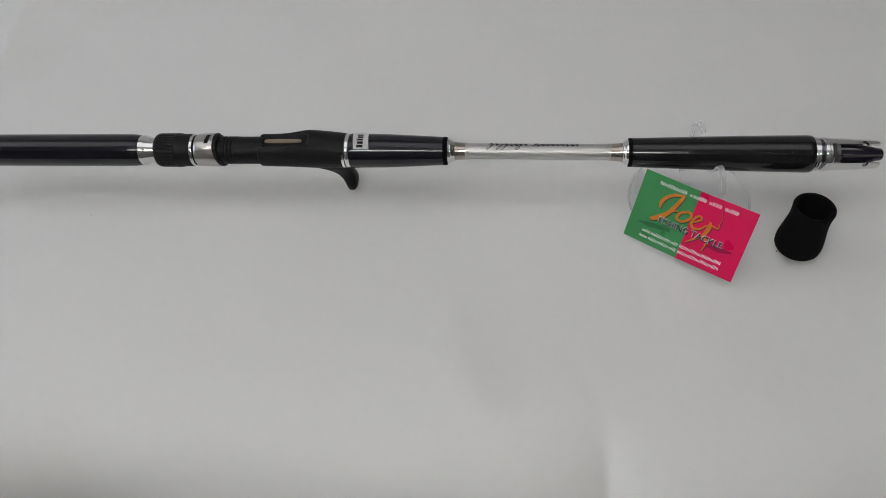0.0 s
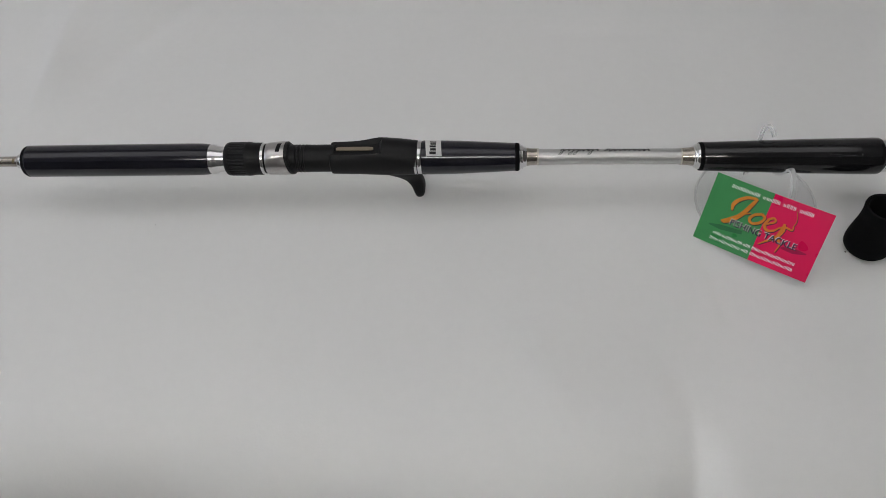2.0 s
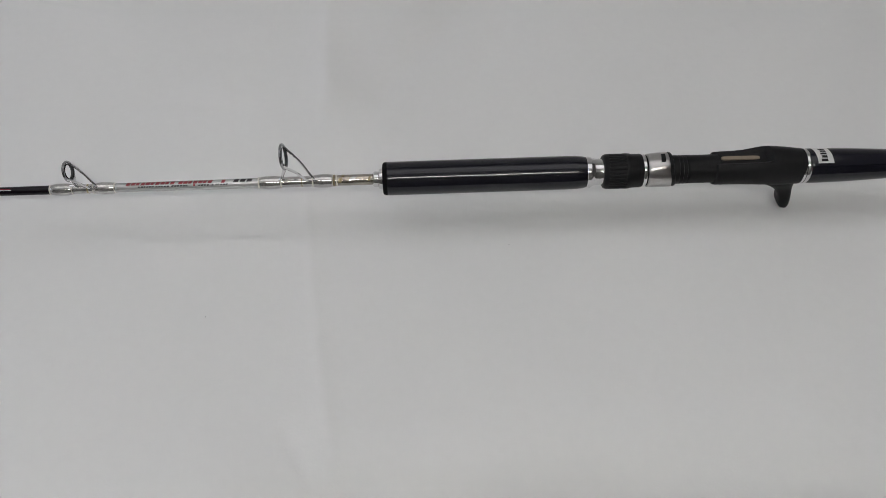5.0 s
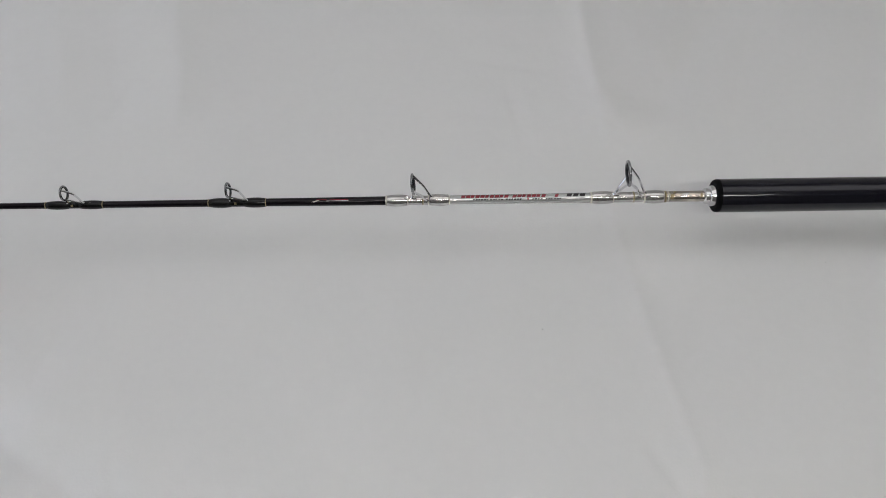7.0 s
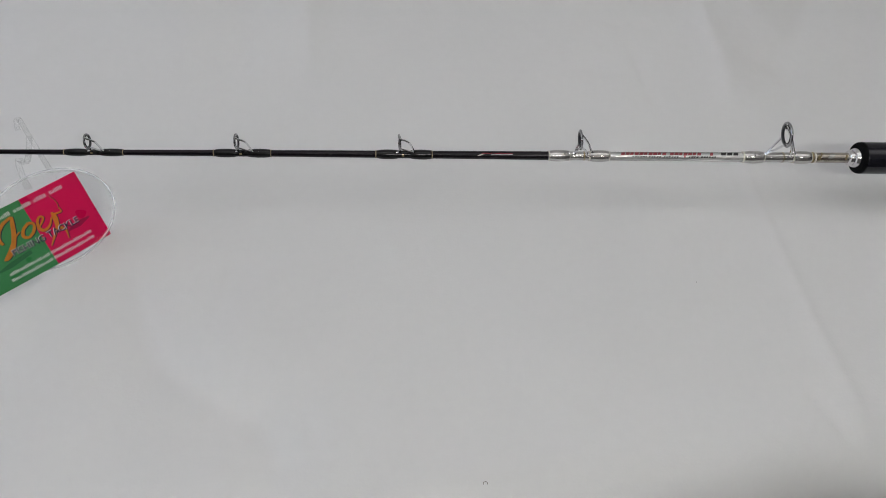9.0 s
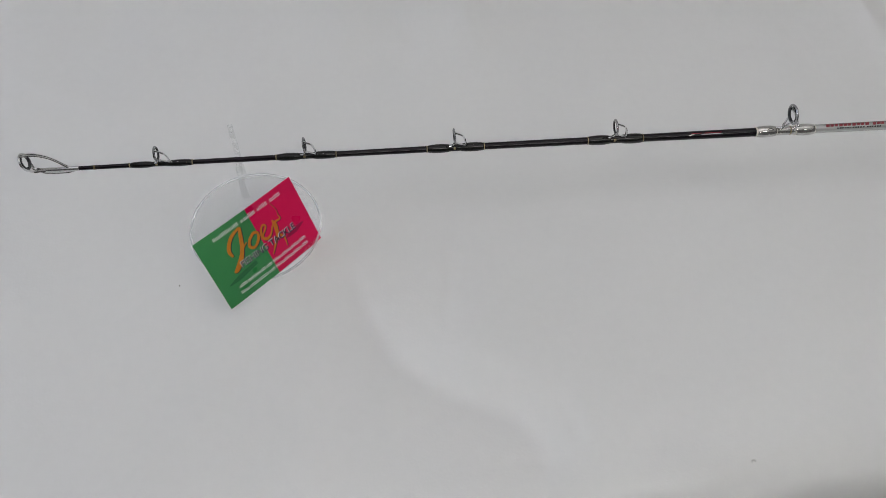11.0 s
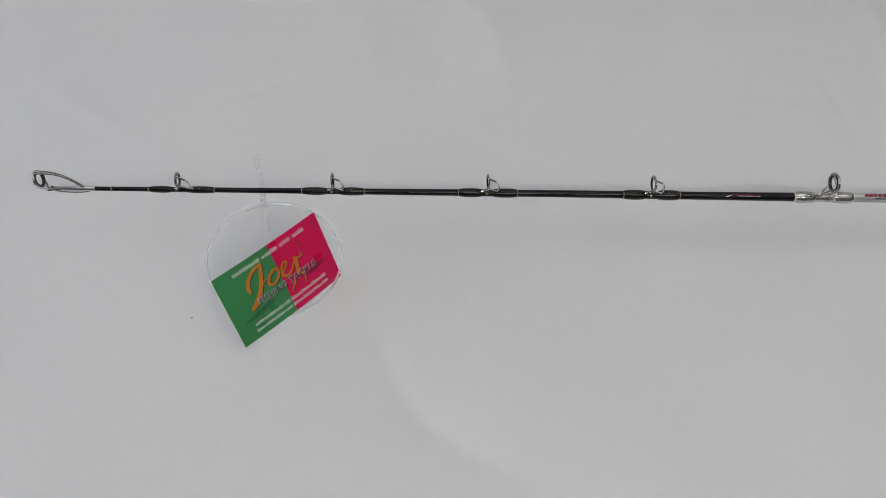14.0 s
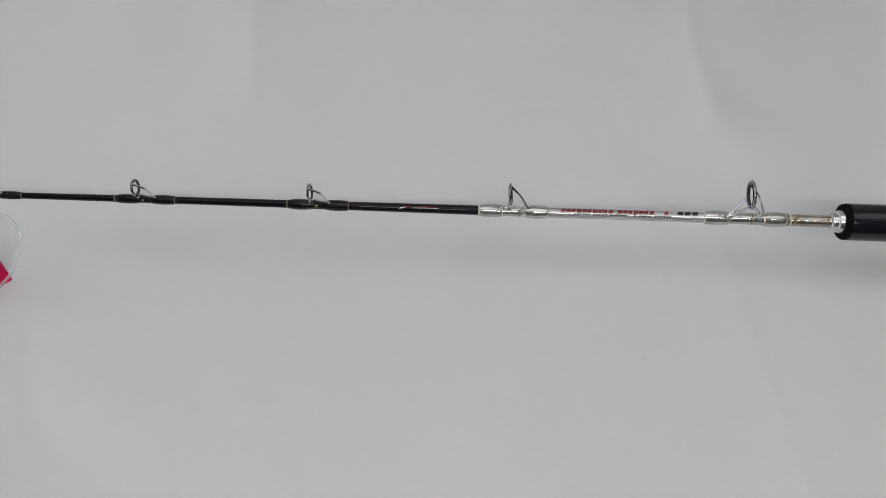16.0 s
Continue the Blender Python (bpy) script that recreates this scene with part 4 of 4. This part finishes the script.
def business_card():
    """A card in its own plane: u along the long edge, v up, from the lower left corner."""
    c = thing("business_card", (0, 0, 0), "green and crimson printed business card leaning on a clear stand", "business card", "business cards")
    bm = bmesh.new()
    n = 24
    cols = []
    for i in range(n + 1):
        u = W * i / n
        cols.append([bm.verts.new(p) for p in (*flat([(u, 0), (u, D)], 0.0), *flat([(u, D), (u, 0)], -0.00045))])
    for a, b, i in zip(cols, cols[1:], range(n)):
        for k in range(4):
            f = bm.faces.new((a[k], a[(k + 1) % 4], b[(k + 1) % 4], b[k]))
            f.material_index = 2
    for end in (cols[0], cols[-1]):
        f = bm.faces.new(end)
        f.material_index = 2
    part("card_stock", bm, [CARD_GREEN, CARD_RED, CARD_EDGE], c)
    part("green_panel", bar(0.15, 45.3, 0.15, D * 1000 - 0.15, 0.00004), CARD_GREEN, c, "green printed half")
    part("crimson_panel", bar(45.3, W * 1000 - 0.15, 0.15, D * 1000 - 0.15, 0.00004), CARD_RED, c, "crimson printed half")
    # two lines of small white print, and a line on top: contact details as bars
    for v, high, words in ((49.8, 3.0, ((14, 36.2), (38.4, 39.4), (41.2, 51.6), (53.8, 63.6), (66, 76.2))),
                           (10.2, 2.5, ((13.5, 20.5), (21.3, 37.5), (38.3, 44), (45, 78))), (5.6, 2.5, ((12.6, 19.6), (20.4, 37.5), (38.3, 44), (45, 78)))):
        for a, b in words:
            bm = bmesh.new()
            n = max(1, round((b - a) / (high * 0.74)))
            for k in range(n):
                u0 = a + (b - a) * k / n
                tall = (0.0, 0.18, 0.0, 0.3, 0.1)[(k * 7 + int(a)) % 5] * high
                for q0, q1, w0, w1 in ((u0, u0 + high * 0.19, v - high / 2, v + high / 2 - tall), (u0 + high * 0.34, u0 + high * 0.53, v - high / 2, v + high / 2 - tall)):
                    bm.faces.new([bm.verts.new(q) for q in flat([(q0 / 1000, w0 / 1000), (q1 / 1000, w0 / 1000), (q1 / 1000, w1 / 1000), (q0 / 1000, w1 / 1000)], 0.00012)])
            part("print_bar", bm, WHITE_INK, c, "white printed bar", smooth=False)
    # the mark: a long swash and plain slanting shapes in orange with a dark edge
    marks = [
        ([(20.6, 31.5), (20.0, 36.3), (22.7, 41.0), (27.9, 45.0), (34.7, 46.7)], [1.6, 3.0, 2.8, 2.4, 1.8]),
        ([(35.2, 46.9), (32.9, 41.0), (29.5, 33.3), (24.4, 25.8), (18.6, 21.5), (15.6, 21.3)], [2.0, 3.0, 3.2, 3.2, 2.8, 1.2]),
        ([(16.4, 21.6), (21.9, 25.9), (28.6, 31.6), (34.4, 34.6)], [1.0, 1.2, 1.3, 1.0]),
        ([(42.4, 37.4), (37.3, 34.6), (35.1, 30.3), (38.1, 27.9), (43.0, 30.5), (45.3, 35.1), (42.4, 37.4)], [2.2, 2.0, 2.4, 1.8, 2.2, 1.9, 2.2]),
        ([(46.6, 30.4), (52.9, 35.2), (51.4, 37.6), (48.3, 35.2), (47.0, 30.3), (49.6, 27.2), (54.3, 28.6), (58.0, 33.0)], [1.2, 1.5, 1.6, 1.8, 2.4, 2.2, 1.6, 1.0]),
        ([(60.0, 36.5), (60.2, 31.5), (58.6, 25.1)], [1.6, 3.6, 2.6]),
        ([(58.8, 25.6), (53.3, 20.1), (47.9, 14.7)], [2.6, 1.7, 0.7]),
        ([(58.4, 25.2), (62.2, 20.4), (61.2, 13.4)], [2.4, 1.6, 0.6]),
        ([(57.0, 31.9), (61.2, 34.1), (66.2, 33.9), (66.4, 36.9)], [1.2, 1.6, 1.2, 0.7]),
        ([(65.9, 36.2), (66.8, 41.7), (64.3, 48.6)], [0.5, 0.35, 0.25]),
    ]
    for path, widths in marks:
        part("emblem_edge", stroke([(u + 0.4, v - 0.4) for u, v in path], [w + 0.3 for w in widths], 0.00010), NAVY, c, "dark edge of the orange emblem")
        part("emblem_stroke", stroke(path, widths, 0.00018), ORANGE, c, "orange printed stroke")
    part("soft_shade", stroke([(8, 15), (18, 16), (34, 18)], [1, 4.0, 3], 0.00006), SHADE, c, "dark green printed shade")
    part("soft_shade", stroke([(64, 18.5), (73, 19.5), (82, 20.5)], [1.5, 4.5, 1], 0.00006), SHADE_RED, c, "dark red printed shade")
    me = text_mesh("FISHING TACKLE", 0.0068)
    xs = [v.co.x for v in me.vertices]
    wide = max(xs) - min(xs)
    for colour, lift, du, dv in ((WHITE_INK, 0.00022, -0.35, 0.35), (NAVY, 0.00028, 0.0, 0.0)):
        copy = me.copy()
        for v in copy.vertices:
            u = (48.4 + du) / 1000 + v.co.x * 0.0512 / wide
            v.co = Vector((u, (22.4 + dv) / 1000 + v.co.y, bow(u) + lift))
        copy.materials.clear()
        copy.materials.append(colour)
        ob = new("lettering", copy)
        ob.parent = c
        tagged(ob, "printed words in dark capitals with a pale edge" if colour is NAVY else "pale edge of the words")
    return c


def card_pose(x, y, z, heading, lean, tilt):
    """Lower left corner, heading of the long edge, lean from the ground and turn in its own plane, in degrees."""
    return pose(x, y, z) @ pose(0, 0, 0, 0, 0, heading) @ pose(0, 0, 0, lean) @ pose(0, 0, 0, 0, 0, tilt)


card = business_card()
copy_thing(card, card_pose(-0.8026, -0.1003, lay(-0.80, -0.098) + 0.0104, 49.1, 53.9, -8.2))
card.matrix_basis = card_pose(0.3857, -0.0429, lay(0.384, -0.043) + 0.0002, -38.5, 52.5, 7.5) @ Matrix.Scale(0.97, 4)


# ---- rubber butt cap ----
def butt_cap():
    c = thing("butt_cap", (0.5110, -0.0550, lay(0.511, -0.055)), "matt black rubber butt cap standing open end up", "rod cap")
    n = 56
    outer = [(13.2, 0.3), (15.2, 0.8), (16.3, 2.6), (16.7, 6), (16.5, 10), (15.7, 16), (14.8, 22), (14.2, 27), (13.9, 32), (14.2, 37), (14.6, 40.4), (14.5, 41.8), (13.9, 42.5), (12.9, 42.5), (12.1, 41.9), (11.8, 40.5), (11.6, 30), (11.4, 12), (10.6, 10.5)]
    loops = [[Vector((r / 1000 * math.cos(k * math.tau / n), r / 1000 * math.sin(k * math.tau / n), z / 1000)) for k in range(n)] for r, z in outer]
    part("cap_body", rings(bmesh.new(), loops), FOAM, c)
    c.rotation_euler = (radians(-8.0), radians(2.5), 0)
    return c


butt_cap().location.z += 0.0022


# ---- specks on the sheet ----
def speck(x, y, size, label):
    bm = bmesh.new()
    bmesh.ops.create_icosphere(bm, subdivisions=1, radius=size / 1000)
    random.seed(int(abs(x) * 1000))
    for v in bm.verts:
        v.co = v.co * random.uniform(0.6, 1.3)
        v.co.z *= 0.5
    ob = part("speck", bm, SPECK)
    ob.location = (x, y, lay(x, y) + size / 4000)
    return tagged(ob, label, "speck", "specks on the sheet")


for x, y, size in ((-0.280, -0.085, 0.4), (-0.843, -0.072, 0.7), (0.497, -0.058, 0.8), (-0.051, -0.028, 0.32)):
    speck(x, y, size, "tiny dark speck of dirt on the white sheet")


def curl(x, y):
    """A thread of lint, curled into an open loop, at the sheet's front edge."""
    bm = bmesh.new()
    tube_along(bm, [(0.0014 * math.cos(radians(a)), 0.0014 * math.sin(radians(a)), 0.0002) for a in range(-20, 201, 20)], 0.00022, 6)
    ob = part("lint", bm, SPECK)
    ob.location = (x, y, lay(x, y) * 0.88 - 0.0007)
    ob.rotation_euler = (radians(8), 0, 0)
    return tagged(ob, "tiny grey curled thread of lint on the white sheet", "lint")


curl(-0.455, -0.238)
